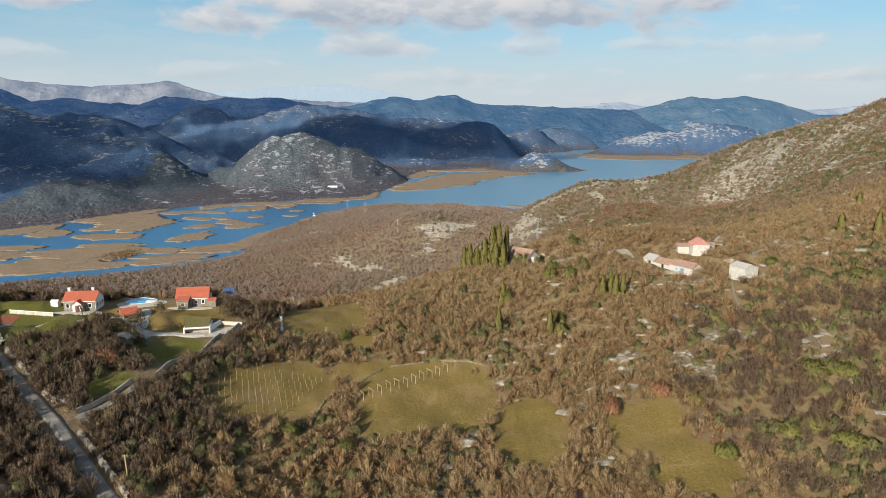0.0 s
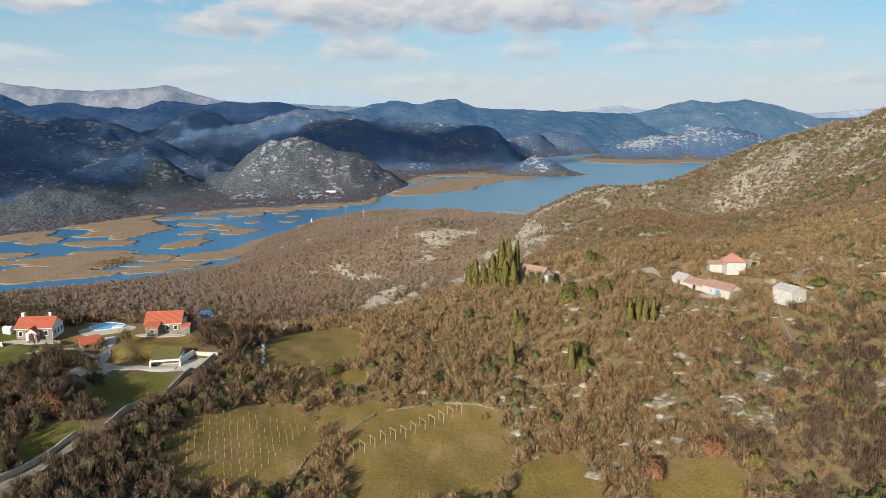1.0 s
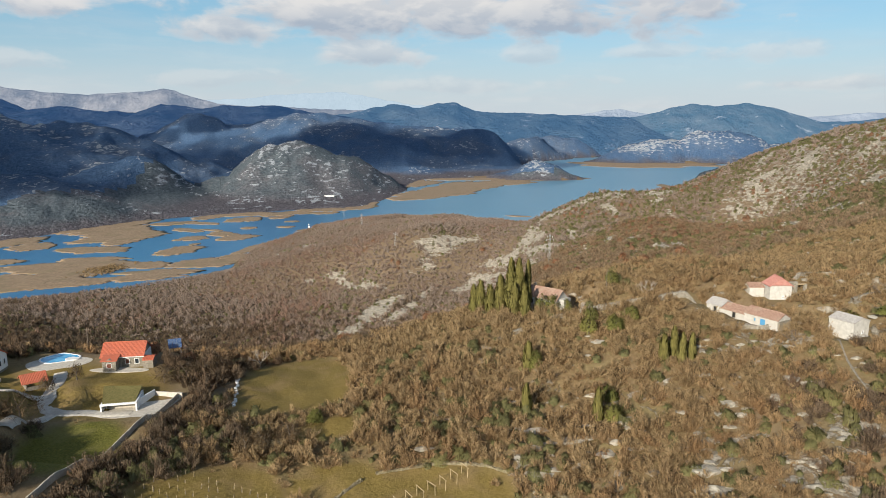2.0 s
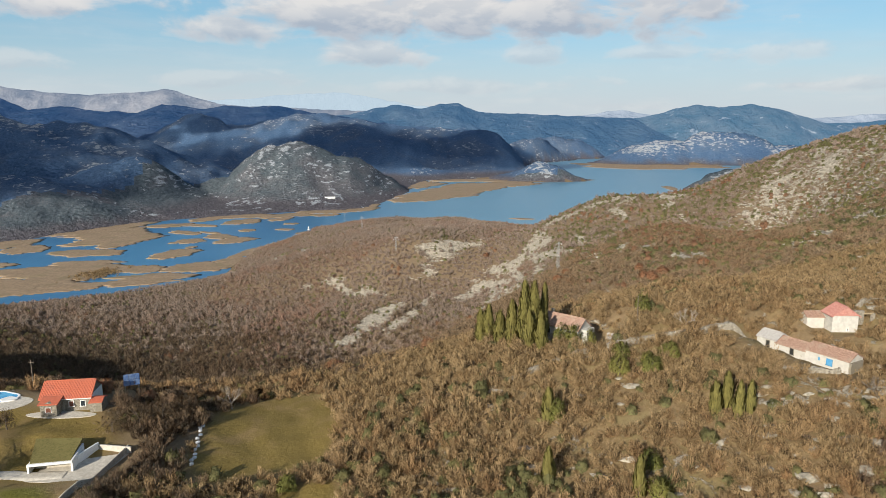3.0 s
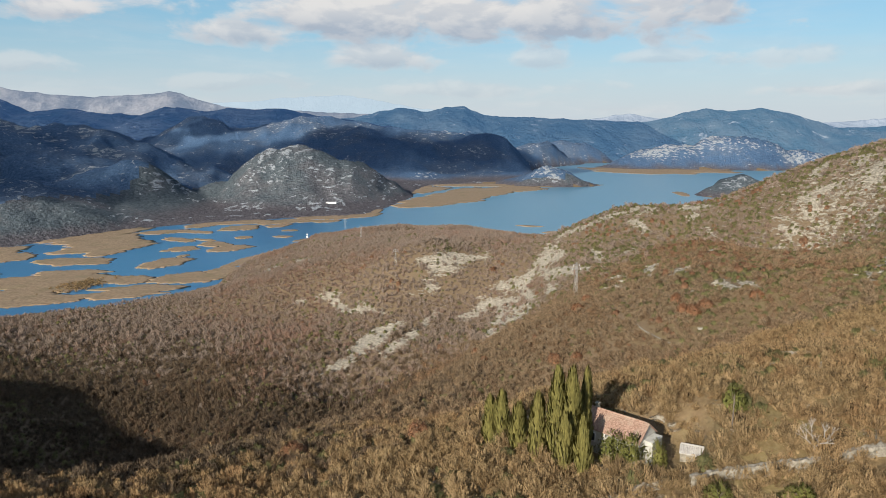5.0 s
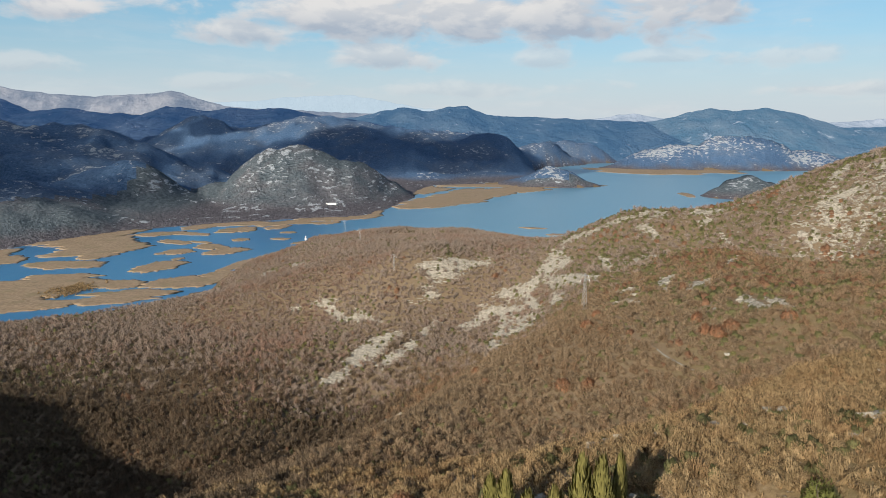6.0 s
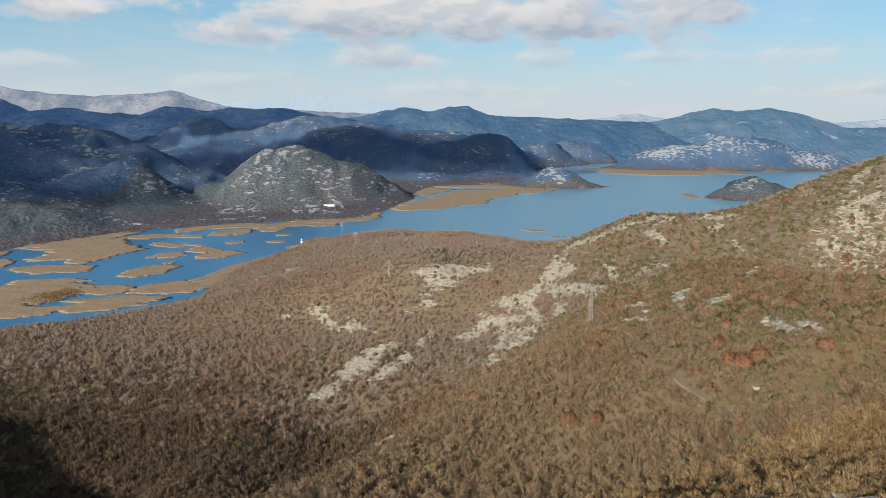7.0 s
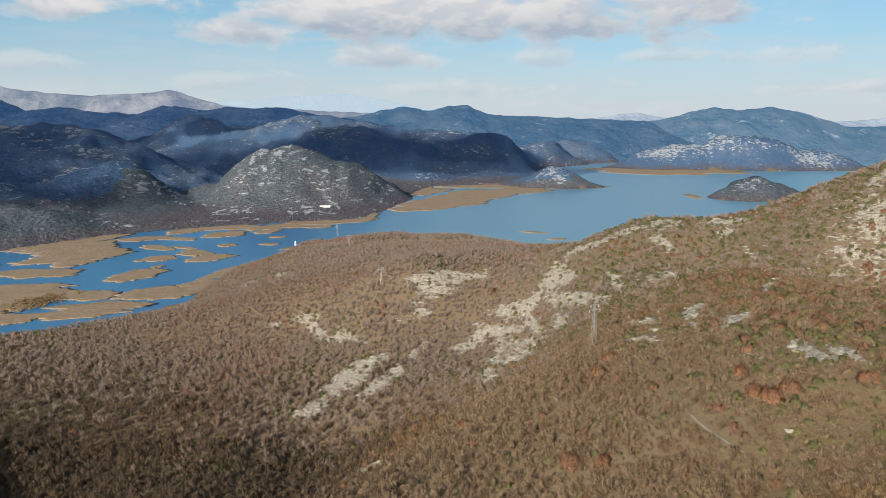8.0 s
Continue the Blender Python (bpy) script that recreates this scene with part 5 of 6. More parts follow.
part("lintel", boxed(0, -2.5, 1.55, 6.9, 0.4, 0.4, bevel=0.03), PAINT, gar)
part("roof_slab", boxed(0, 0.4, 1.55, 6.3, 5.4, 0.25), CONCRETE, gar)
part("turf", solid(bmesh.new(), [(-3.1, -2.2, 1.8), (3.1, -2.2, 1.8), (3.1, 4.6, 2.4), (-4.6, 5.5, 2.6), (-3.1, -2.2, 1.98), (3.1, -2.2, 1.98), (3.1, 4.6, 2.62), (-4.6, 5.5, 2.82)],
     [(0, 3, 2, 1), (4, 5, 6, 7), (0, 1, 5, 4), (1, 2, 6, 5), (2, 3, 7, 6), (3, 0, 4, 7)]), LAWN_TOP, gar, "green turf roof")
part("gate", boxed(0, -0.4, 0, 6.2, 0.12, 1.5), CONCRETE, gar)
part("floor_slab", boxed(0, 0, -0.25, 6.3, 5.6, 0.29), CONCRETE, gar)
wing_ = thing("retaining_wall", pose(-62.2, 178.3, 121.3, 0, 0, 75), "white concrete retaining wall beside a garage yard", "wall")
part("panel", boxed(0, 0, -0.3, 5.2, 0.28, 1.9, bevel=0.02), PAINT, wing_)
back_ = thing("retaining_wall", pose(-58.6, 180.4, 121.3, 0, 0, -8), "pale stone retaining wall behind a yard", "wall")
part("panel", boxed(0, 0, -0.3, 6.6, 0.3, 1.5, bevel=0.02), PAVING, back_)
yard = bmesh.new()
solid(yard, [(-71, 170.2, 121.1), (-57.2, 169.6, 121.1), (-55.6, 179.6, 121.1), (-62.6, 181, 121.1), (-71, 173.4, 121.1), (-71, 170.2, 121.36), (-57.2, 169.6, 121.36), (-55.6, 179.6, 121.36), (-62.6, 181, 121.36), (-71, 173.4, 121.36)],
      [(4, 3, 2, 1, 0), (5, 6, 7, 8, 9), (0, 1, 6, 5), (1, 2, 7, 6), (2, 3, 8, 7), (3, 4, 9, 8), (4, 0, 5, 9)])
tagged(part("pavement", yard, PAVING), "pale concrete garage yard", "yard", kind="structure")

# solar panels on a frame
sol = thing("solar_array", pose(-66.6, 205.5, at(-66.6, 205.5) + 0.9, 0, 0, 24), "tilted frame of blue solar panels", "solar panel")
for x in (-1.3, 1.3):
    part("leg", rod(bmesh.new(), (x, 1.0, -1.6), (x, 1.0, 2.0), 0.06, 0.06), STEEL, sol)
    part("leg", rod(bmesh.new(), (x, -1.0, -1.6), (x, -1.0, 0.9), 0.06, 0.06), STEEL, sol)
tilt = pose(0, 0, 1.5, 30, 0, 0)
for i in range(3):
    for j in range(2):
        p_ = part("panel", boxed((i - 1) * 1.06, (j - 0.5) * 1.6, 0, 1.0, 1.54, 0.05), CELLS, sol)
        p_.matrix_basis = tilt

# clay court with a low white wall
court = bmesh.new()
solid(court, [(-131, 172, 123.7), (-114, 168.5, 123.7), (-117, 180.5, 123.7), (-132, 183, 123.7), (-131, 172, 124.06), (-114, 168.5, 124.06), (-117, 180.5, 124.06), (-132, 183, 124.06)],
      [(3, 2, 1, 0), (4, 5, 6, 7), (0, 1, 5, 4), (1, 2, 6, 5), (2, 3, 7, 6), (3, 0, 4, 7)])
tagged(part("pavement", court, CLAY), "red clay tennis court", "court", kind="structure")
fence = thing("court_fence", pose(-116.0, 175.5, 124.0, 0, 0, -12), "low white fence beside a clay court", "fence")
for k in range(6):
    part("post", boxed(-7 + 2.8 * k, 6.0, 0, 0.12, 0.12, 1.3), PAINT, fence)
    if k < 5:
        part("rail", boxed(-5.6 + 2.8 * k, 6.0, 1.1, 2.68, 0.08, 0.12), PAINT, fence)
        part("net", boxed(-5.6 + 2.8 * k, 6.0, 0.1, 2.68, 0.03, 0.98), CONCRETE, fence)
shed_w = thing("garden_shed", pose(-113, 190.5, at(-113, 190.5)), "small white garden shed on the lawn", "shed")
part("wall", walls(2.0, 1.6, 1.5, 1.9), PAINT, shed_w)
part("roof", tiled_roof(2.0, 1.6, 1.5, 1.9, 0.1), PAINT, shed_w)

# old hamlet
LONG = [((63.9, 197.4), 4.0, 4.2, 2.1, 3.2, GREY_ROOF, "pale-roofed end of an old long stone house"), ((66.4, 193.1), 6.0, 4.2, 1.7, 2.7, OLD_TILE, "sunken tiled middle of an old long house"), ((69.9, 187.0), 8.0, 4.4, 2.2, 3.3, OLD_TILE, "whitewashed long house with blue shutters and tiled roof")]
for (x, y), length, width, eave, ridge, roof_mat, label in LONG:
    h = house("cottage", label, pose(x + 0.9, y - 0.2, 135.2, 0, 0, -60), length, width, eave, ridge, LIME, roof_mat, 0.2)
    if length > 7:
        opening(h, "front", 0.6, 0.5, 1.0, 1.2, length, width, pane_mat=BLUE, frame_mat=BLUE)
        opening(h, "front", -1.3, 0.9, 0.5, 0.7, length, width, pane_mat=BLUE, frame_mat=LIME)
        part("gable_wall", boxed(4.15, 0, -0.5, 0.3, 3.8, 2.4), RUBBLE, h, "bare stone gable")
    else:
        opening(h, "front", 0.4, 0.3, 0.8, 1.5, length, width, kind="door", pane_mat=DARK, frame_mat=RUBBLE)
wh = house("cottage", "white rendered house with a faded red roof", pose(79.3, 199.8, 137.9, 0, 0, 88), 3.8, 5.0, 3.4, 5.1, LIME, FADED_TILE)
part("front_gable", solid(bmesh.new(), [(-2.3, -2.5, 3.5), (-2.3, 2.5, 3.5), (-2.1, 0, 5.05), (-1.92, -2.4, 3.5), (-1.92, 2.4, 3.5), (-1.92, 0, 4.95)], [(0, 1, 2), (5, 4, 3), (0, 3, 4, 1), (1, 4, 5, 2), (2, 5, 3, 0)]), FADED_TILE, wh, "red tiled hip over a beige band")
opening(wh, "west", 0.6, 0.4, 0.4, 0.4, 3.8, 5.0, pane_mat=DARK)
an = house("outbuilding", "low white outbuilding with an old tiled roof", pose(75.0, 202.3, 138.6, 0, 0, -3), 3.4, 3.2, 1.6, 2.3, LIME, OLD_TILE, 0.15)
ru = thing("ruined_wall", pose(84.2, 200.5, 139.2, 0, 0, 4), "ruined stone wall and gateway beside a white house", "wall")
part("stub", boxed(-0.9, 0, -0.5, 2.2, 0.6, 3.0, bevel=0.1), RUBBLE, ru)
part("stub", boxed(2.2, 0, -0.5, 0.8, 0.6, 2.4, bevel=0.1), RUBBLE, ru)
part("lintel", boxed(1.0, 0, 1.7, 2.6, 0.4, 0.25), WOOD, ru)
part("stub", boxed(4.2, 0.4, -0.5, 2.2, 0.6, 1.6, bevel=0.1), RUBBLE, ru)
sh = house("barn", "white stone barn with a pale cement roof", pose(83.4, 178.0, 135.4, 0, 0, 114), 5.4, 4.8, 3.7, 4.5, LIME, GREY_ROOF, 0.15)
opening(sh, "west", 0.5, 1.3, 0.5, 0.6, 5.4, 4.6, pane_mat=DARK)
opening(sh, "front", -0.4, 0.0, 0.9, 1.8, 5.4, 4.6, kind="door", pane_mat=DARK, frame_mat=WOOD)
cy = house("cottage", "white cottage with an old clay tile roof", pose(26.3, 210.8, 132.5, 0, 0, -42), 9.2, 5.2, 3.2, 5.1, LIME, OLD_TILE, 0.25)
opening(cy, "front", -2.6, 1.3, 0.9, 1.3, 9.2, 5.2, pane_mat=DARK)
opening(cy, "front", 1.8, 1.3, 0.8, 1.2, 9.2, 5.2, pane_mat=DARK)
opening(cy, "west", 0.4, 0.4, 0.8, 1.3, 9.2, 5.2, pane_mat=BLUE)
part("annex", boxed(5.3, 0.3, -0.3, 1.4, 3.2, 3.5, bevel=0.06), LIME, cy, "white flat-topped annex")
chimney(cy, -3.7, 0.6, 4.5, 5.7, 0.5, RUBBLE)
cx = house("outbuilding", "small stone outbuilding with a mossy slab roof", pose(36.6, 208.2, at(36.6, 208.2), 0, 0, -25), 3.4, 2.6, 1.3, 2.0, RUBBLE, GREY_ROOF, 0.15)

# ---- road, walls, fields ----
def smooth_line(line, step):
    """Even steps along a line of points."""
    pts = np.array(line, float)
    d = np.concatenate([[0], np.cumsum(np.hypot(*np.diff(pts, axis=0).T))])
    s = np.arange(0, d[-1] + step * 0.5, step)
    x, y = np.interp(s, d, pts[:, 0]), np.interp(s, d, pts[:, 1])
    k = max(1, int(4 / step))
    pad = np.ones(2 * k + 1) / (2 * k + 1)
    xs, ys = np.convolve(np.pad(x, k, "edge"), pad, "valid"), np.convolve(np.pad(y, k, "edge"), pad, "valid")
    return xs, ys


def ribbon(line, width, lift, mat, name, label, category, step=1.5, wobble=0.1):
    """A road or path laid on the ground."""
    x, y = smooth_line(line, step)
    tx, ty = np.gradient(x), np.gradient(y)
    n = np.hypot(tx, ty)
    nx, ny = -ty / n, tx / n
    across = np.linspace(-1, 1, 7)
    half = width / 2 * (1 + wobble * fbm(x, y, 6, 3, 91))
    X = x[:, None] + nx[:, None] * half[:, None] * across
    Y = y[:, None] + ny[:, None] * half[:, None] * across
    mid = ground(x, y)
    mid = np.convolve(np.pad(mid, 3, "edge"), np.ones(7) / 7, "valid")
    Z = np.maximum(ground(X, Y) * 0.35 + mid[:, None] * 0.65, ground(X, Y)) + lift
    Z[:, [0, -1]] -= lift + 0.25
    I = np.arange(X.size).reshape(X.shape)
    Q = np.stack([I[:-1, :-1], I[1:, :-1], I[1:, 1:], I[:-1, 1:]], -1).reshape(-1, 4)
    return tagged(new(name, mesh_of(name, np.stack([X.ravel(), Y.ravel(), Z.ravel()], -1), Q[:, ::-1], mat, True)), label, category, kind="structure")


ribbon(ROAD, 2.9, 0.22, ASPHALT, "road", "narrow grey asphalt lane between stone walls", "road")
ribbon(DRIVE, 2.0, 0.18, ASPHALT, "road", "concrete driveway up to the villas", "road")
ribbon(YARD_WAY, 3.4, 0.16, PAVING, "pavement", "pale stone garden drive", "path")
ribbon(LOOP_WAY, 3.0, 0.16, PAVING, "pavement", "pale concrete turning place", "path")
ribbon(GOAT_PATH, 0.5, 0.2, RUBBLE, "path", "pale trodden footpath through the scrub", "path", 1.0, 0.5)
ribbon(SHED_PATH, 0.4, 0.12, RUBBLE, "path", "pale trodden footpath to a barn", "path", 1.0, 0.5)
ribbon([(-112, 160), (-108, 168), (-105, 176), (-101, 182)], 1.0, 0.12, PAVING, "path", "pale garden path across the lawn", "path", 1.0)
ribbon([(-96, 168), (-92, 173), (-86, 175), (-80, 176)], 1.2, 0.12, PAVING, "path", "pale curved garden path", "path", 1.0)


def stone_wall(line, high, thick, label, mat=None, rough=0.16, step=0.5, cap=None):
    """A dry wall along a line: uneven faces, ragged top."""
    x, y = smooth_line(line, step)
    tx, ty = np.gradient(x), np.gradient(y)
    n = np.hypot(tx, ty)
    nx, ny = -ty / n, tx / n
    base = ground(x, y)
    rows_ = [(-0.5, -0.4), (-0.5, 0.35), (-0.46, 0.7), (-0.34, 1.0), (0.34, 1.0), (0.46, 0.7), (0.5, 0.35), (0.5, -0.4)]
    own = np.random.default_rng(int(abs(line[0][0]) * 13 + abs(line[0][1])))
    V = []
    top = high * (1 + (0.18 if rough > 0.1 else 0.0) * fbm(x, y, 4, 3, 93))
    for side, h in rows_:
        j = own.uniform(-1, 1, (3, len(x))) * rough
        V.append(np.stack([x + nx * (side * thick + j[0] * 0.6), y + ny * (side * thick + j[1] * 0.6), base + np.where(h > 0, h * top + j[2], h)], -1))
    V = np.stack(V, 1)
    I = np.arange(V.shape[0] * V.shape[1]).reshape(V.shape[:2])
    Q = np.stack([I[:-1, :-1], I[1:, :-1], I[1:, 1:], I[:-1, 1:]], -1).reshape(-1, 4)
    return tagged(new("stone_wall", mesh_of("stone_wall", V.reshape(-1, 3), Q, mat or RUBBLE, False)), label, "wall", "dry stone walls")


FIELD_STONE = speckled("mossy_stone", (0.12, 0.1, 0.06), (0.28, 0.235, 0.15), 2.6, c=(0.16, 0.14, 0.06), relief=0.06)


def beside(line, off):
    x, y = smooth_line(line, 2.0)
    tx, ty = np.gradient(x), np.gradient(y)
    n = np.hypot(tx, ty)
    return list(zip((x - ty / n * off).tolist(), (y + tx / n * off).tolist()))


stone_wall(beside(ROAD[2:5], 2.2) + [(-69.5, 118.5)], 1.1, 0.7, "rough grey stone wall along a lane")
stone_wall(beside(ROAD[5:9], 2.3), 1.0, 0.7, "rough grey stone wall along a lane")
stone_wall(beside(ROAD[:3], 2.3), 1.0, 0.7, "rough grey stone wall along a lane")
stone_wall(beside(DRIVE, 1.5), 0.9, 0.35, "pale driveway wall of concrete and stone", CONCRETE, 0.03)
stone_wall(beside(DRIVE, -1.5), 0.8, 0.35, "pale driveway wall of concrete and stone", CONCRETE, 0.03)
stone_wall(GARDEN_WALL, 1.1, 0.3, "thin pale garden wall beside a lawn", CONCRETE, 0.03)
stone_wall([(30.7, 196.6), (36.9, 196), (40.9, 196.3), (46.7, 194.3), (50, 196), (53, 197), (58, 196.4), (61.8, 196)], 1.3, 1.1, "pale dry stone terrace wall below a hamlet")
stone_wall([(11, 192), (17, 195.5), (24, 197.5), (30, 197)], 0.9, 0.8, "low dry stone terrace wall among scrub")
stone_wall([(84, 205), (92, 209), (99, 208), (108, 206)], 1.1, 0.8, "dry stone wall running uphill from a hamlet")
stone_wall([(-12.5, 146.5), (-4, 149), (5, 148.6), (14, 143), (19, 137), (21, 131)], 0.35, 0.5, "low field wall under bare bushes", FIELD_STONE)
stone_wall([(-26, 120), (-24, 131), (-19, 139), (-13, 146)], 0.35, 0.5, "low field wall between two meadows", FIELD_STONE)
stone_wall([(-44, 160), (-33, 160), (-26, 156), (-17, 159)], 0.35, 0.5, "low overgrown field wall", FIELD_STONE)
stone_wall([(26, 128), (33, 126), (39, 124)], 0.35, 0.5, "low field wall at a meadow's edge", FIELD_STONE)
stone_wall([(88, 186), (94, 189), (101, 190), (110, 196)], 1.0, 0.9, "tumbled stone wall beside a barn")
stone_wall([(68, 178), (62, 179), (58, 182)], 0.8, 0.8, "tumbled terrace wall below an old house")

# a row of pale stones at the meadow's edge
for k in range(13):
    x, y = -48.0 + 4.8 * k / 12 + 0.2 * math.sin(k * 2.1), 194.6 - 19 * k / 12
    bm = bmesh.new()
    bmesh.ops.create_icosphere(bm, subdivisions=1, radius=0.55)
    for v in bm.verts:
        v.co *= 0.8 + 0.35 * noise.noise(v.co * 1.7 + Vector((k, 0, 0)))
        v.co.z *= 0.75
    ob = part("boulder", bm, PAINT)
    ob.matrix_basis = pose(x, y, at(x, y) + 0.2, 0, 0, 40 * k)
    tagged(ob, "whitish boulder in a row along a meadow", "boulder", "row of pale boulders")

# vineyard posts in rows
vine = thing("vine_post", pose(-45, 148, at(-45, 148)), "pale wooden vineyard post in a bare field", "post", "vineyard posts")
part("stake", rod(bmesh.new(), (0, 0, -0.4), (0.03, 0, 0.95), 0.045, 0.035, 5), WOOD, vine)
part("vine", rod(rod(bmesh.new(), (0.15, 0, 0), (0.05, 0.1, 0.6), 0.05, 0.03, 5), (0.05, 0.1, 0.6), (-0.5, 0.1, 0.8), 0.03, 0.015, 4), BARK, vine)
own = np.random.default_rng(8)
across, up = Vector((0.93, -0.36)), Vector((0.3, 0.95))
first = Vector((-49.5, 149.5))
for r in range(11):
    for c in range(17):
        p = first + across * (1.55 * c) - up * (2.1 * r) + Vector(own.uniform(-0.15, 0.15, 2))
        if float(blob_amount(np.array([p.x]), np.array([p.y]), MEADOWS[2:3])[0]) < 0.55 or own.uniform() < 0.08:
            continue
        copy_thing(vine, pose(p.x, p.y, at(p.x, p.y), own.uniform(-4, 4), own.uniform(-4, 4), own.uniform(0, 360)))

# trellis frames across the meadow
tre = thing("trellis_frame", pose(-20, 129, at(-20, 129)), "plain pale timber trellis frame in a meadow", "trellis", "trellis frames")
for s in (-1, 1):
    part("post", rod(bmesh.new(), (s * 0.9, 0, -0.4), (s * 0.9, 0, 1.7), 0.06, 0.05, 5), WOOD, tre)
part("beam", rod(bmesh.new(), (-1.15, 0, 1.68), (1.15, 0, 1.7), 0.055, 0.05, 5), WOOD, tre)
for k in range(1, 14):
    x, y = -20 + 23.0 * k / 13, 129.5 + 16.2 * k / 13
    copy_thing(tre, pose(x, y, at(x, y), own.uniform(-3, 3), own.uniform(-3, 3), -55 + own.uniform(-6, 6)))
tre.matrix_basis = pose(-20, 129.5, at(-20, 129.5), 0, 0, -55)

# poles
pole = thing("utility_pole", pose(-49.2, 96.2, at(-49.2, 96.2)), "plain grey wooden utility pole beside a lane", "pole")
part("shaft", rod(bmesh.new(), (0, 0, -0.5), (-0.25, 0, 5.2), 0.14, 0.1, 8), WOOD, pole)
part("crossarm", boxed(-0.22, 0, 4.9, 0.9, 0.1, 0.1), WOOD, pole)
post = thing("lamp_post", pose(39.6, 203.5, at(39.6, 203.5)), "slim wooden post with a white box at its foot", "pole")
part("shaft", rod(bmesh.new(), (0, 0, -0.4), (0, 0, 6.0), 0.11, 0.08, 7), BARK, post)
part("meter_box", boxed(0, -0.2, 0.5, 0.4, 0.3, 0.7, bevel=0.03), PAINT, post)
pole2 = thing("utility_pole", pose(-91, 211, at(-91, 211)), "dark wooden utility pole behind a pool", "pole")
part("shaft", rod(bmesh.new(), (0, 0, -0.5), (0, 0, 8.0), 0.15, 0.1, 8), BARK, pole2)
part("crossarm", boxed(0, 0, 7.4, 1.4, 0.12, 0.12), BARK, pole2)


def pylon(x, y, high, wide, label, turn=0.0):
    p = thing("pylon", pose(x, y, at(x, y) - 0.3, 0, 0, turn), label, "pylon", "power line pylons")
    def corner(k, h):
        w = wide * (1 - 0.72 * h / high) / 2
        return Vector(((-1, 1, 1, -1)[k] * w, (-1, -1, 1, 1)[k] * w, h))
    for k in range(4):
        part("leg", rod(bmesh.new(), corner(k, 0), corner(k, high), 0.075, 0.05, 4), STEEL, p)
    brace = bmesh.new()
    steps_ = 8
    for i in range(steps_):
        a_, b_ = high * i / steps_, high * (i + 1) / steps_
        for k in range(4):
            rod(brace, corner(k, a_), corner((k + 1) % 4, b_), 0.03, 0.03, 3)
            rod(brace, corner((k + 1) % 4, a_), corner(k, b_), 0.03, 0.03, 3)
    part("bracing", brace, STEEL, p)
    for h, w in ((0.82, 2.6), (0.93, 1.9)):
        arm = boxed(0, 0, high * h, 2 * w, 0.22, 0.22)
        arm_ob = part("crossarm", arm, STEEL, p)
        for s in (-1, 1):
            part("insulator", rod(bmesh.new(), (s * w * 0.95, 0, high * h), (s * w * 0.95, 0, high * h - 0.9), 0.1, 0.1, 6), PAINT, arm_ob)
    return p


pylon(68.9, 459.1, 18.5, 1.9, "grey steel lattice pylon in leafless scrub", 20)
pylon(-44.4, 719.2, 15.5, 1.7, "pale steel lattice pylon on a scrub ridge", 15)
pylon(-103.5, 940, 17.0, 2.2, "pale steel lattice pylon near the lake shore", 15)
pylon(-176, 1290, 27.0, 4.6, "tall steel lattice pylon standing at the water", 10)

# ---- single trees and boulders ----
def cypress(x, y, high, wide, label, tint=0.3, seed=0):
    t = thing("cypress", pose(x, y, at(x, y) - 0.2, 0, 0, seed * 50), label, "cypress", "cypress trees")
    part("trunk", rod(bmesh.new(), (0, 0, -0.3), (0, 0, high * 0.7), 0.22, 0.05, 7), BARK, t)
    r = np.random.default_rng(200 + seed)
    leafy("crown", spire(r, int(460 + high * 80), wide * 1.2, high * 0.97, 0.16), CYPRESS, tint, t)
    return t


for k, (x, y, h, w_) in enumerate([(17.0, 208.6, 14.6, 1.5), (18.9, 207.8, 14.8, 1.45), (21.5, 210.7, 13.6, 1.0), (10.3, 221, 9.5, 1.4), (12.5, 216.8, 7.5, 1.5), (14.6, 210.5, 11.0, 1.5), (8.6, 223, 8.5, 1.3), (20.0, 204.6, 8.5, 1.3), (17.6, 205.5, 9.0, 1.4)]):
    cypress(x, y, h, w_, "tall olive-green cypress beside a white cottage" if h > 10 else "young olive-green cypress in a clump", 0.25 + 0.1 * (k % 3), k)
for k, (x, y, h, w_) in enumerate([(15.0, 161.9, 5.5, 0.95), (27.1, 157.1, 6.0, 0.9), (17.4, 177.5, 6.0, 1.2), (46.2, 169.6, 6.5, 0.9), (43.4, 172, 5.5, 1.0), (45.9, 173.5, 6.0, 0.9), (151, 238, 6.0, 1.1), (122, 182.4, 6.5, 1.1), (121.7, 199, 5.5, 1.2), (48.6, 171, 5.0, 0.8)]):
    cypress(x, y, h, w_, "slim lone cypress among leafless scrub", 0.4, 20 + k)


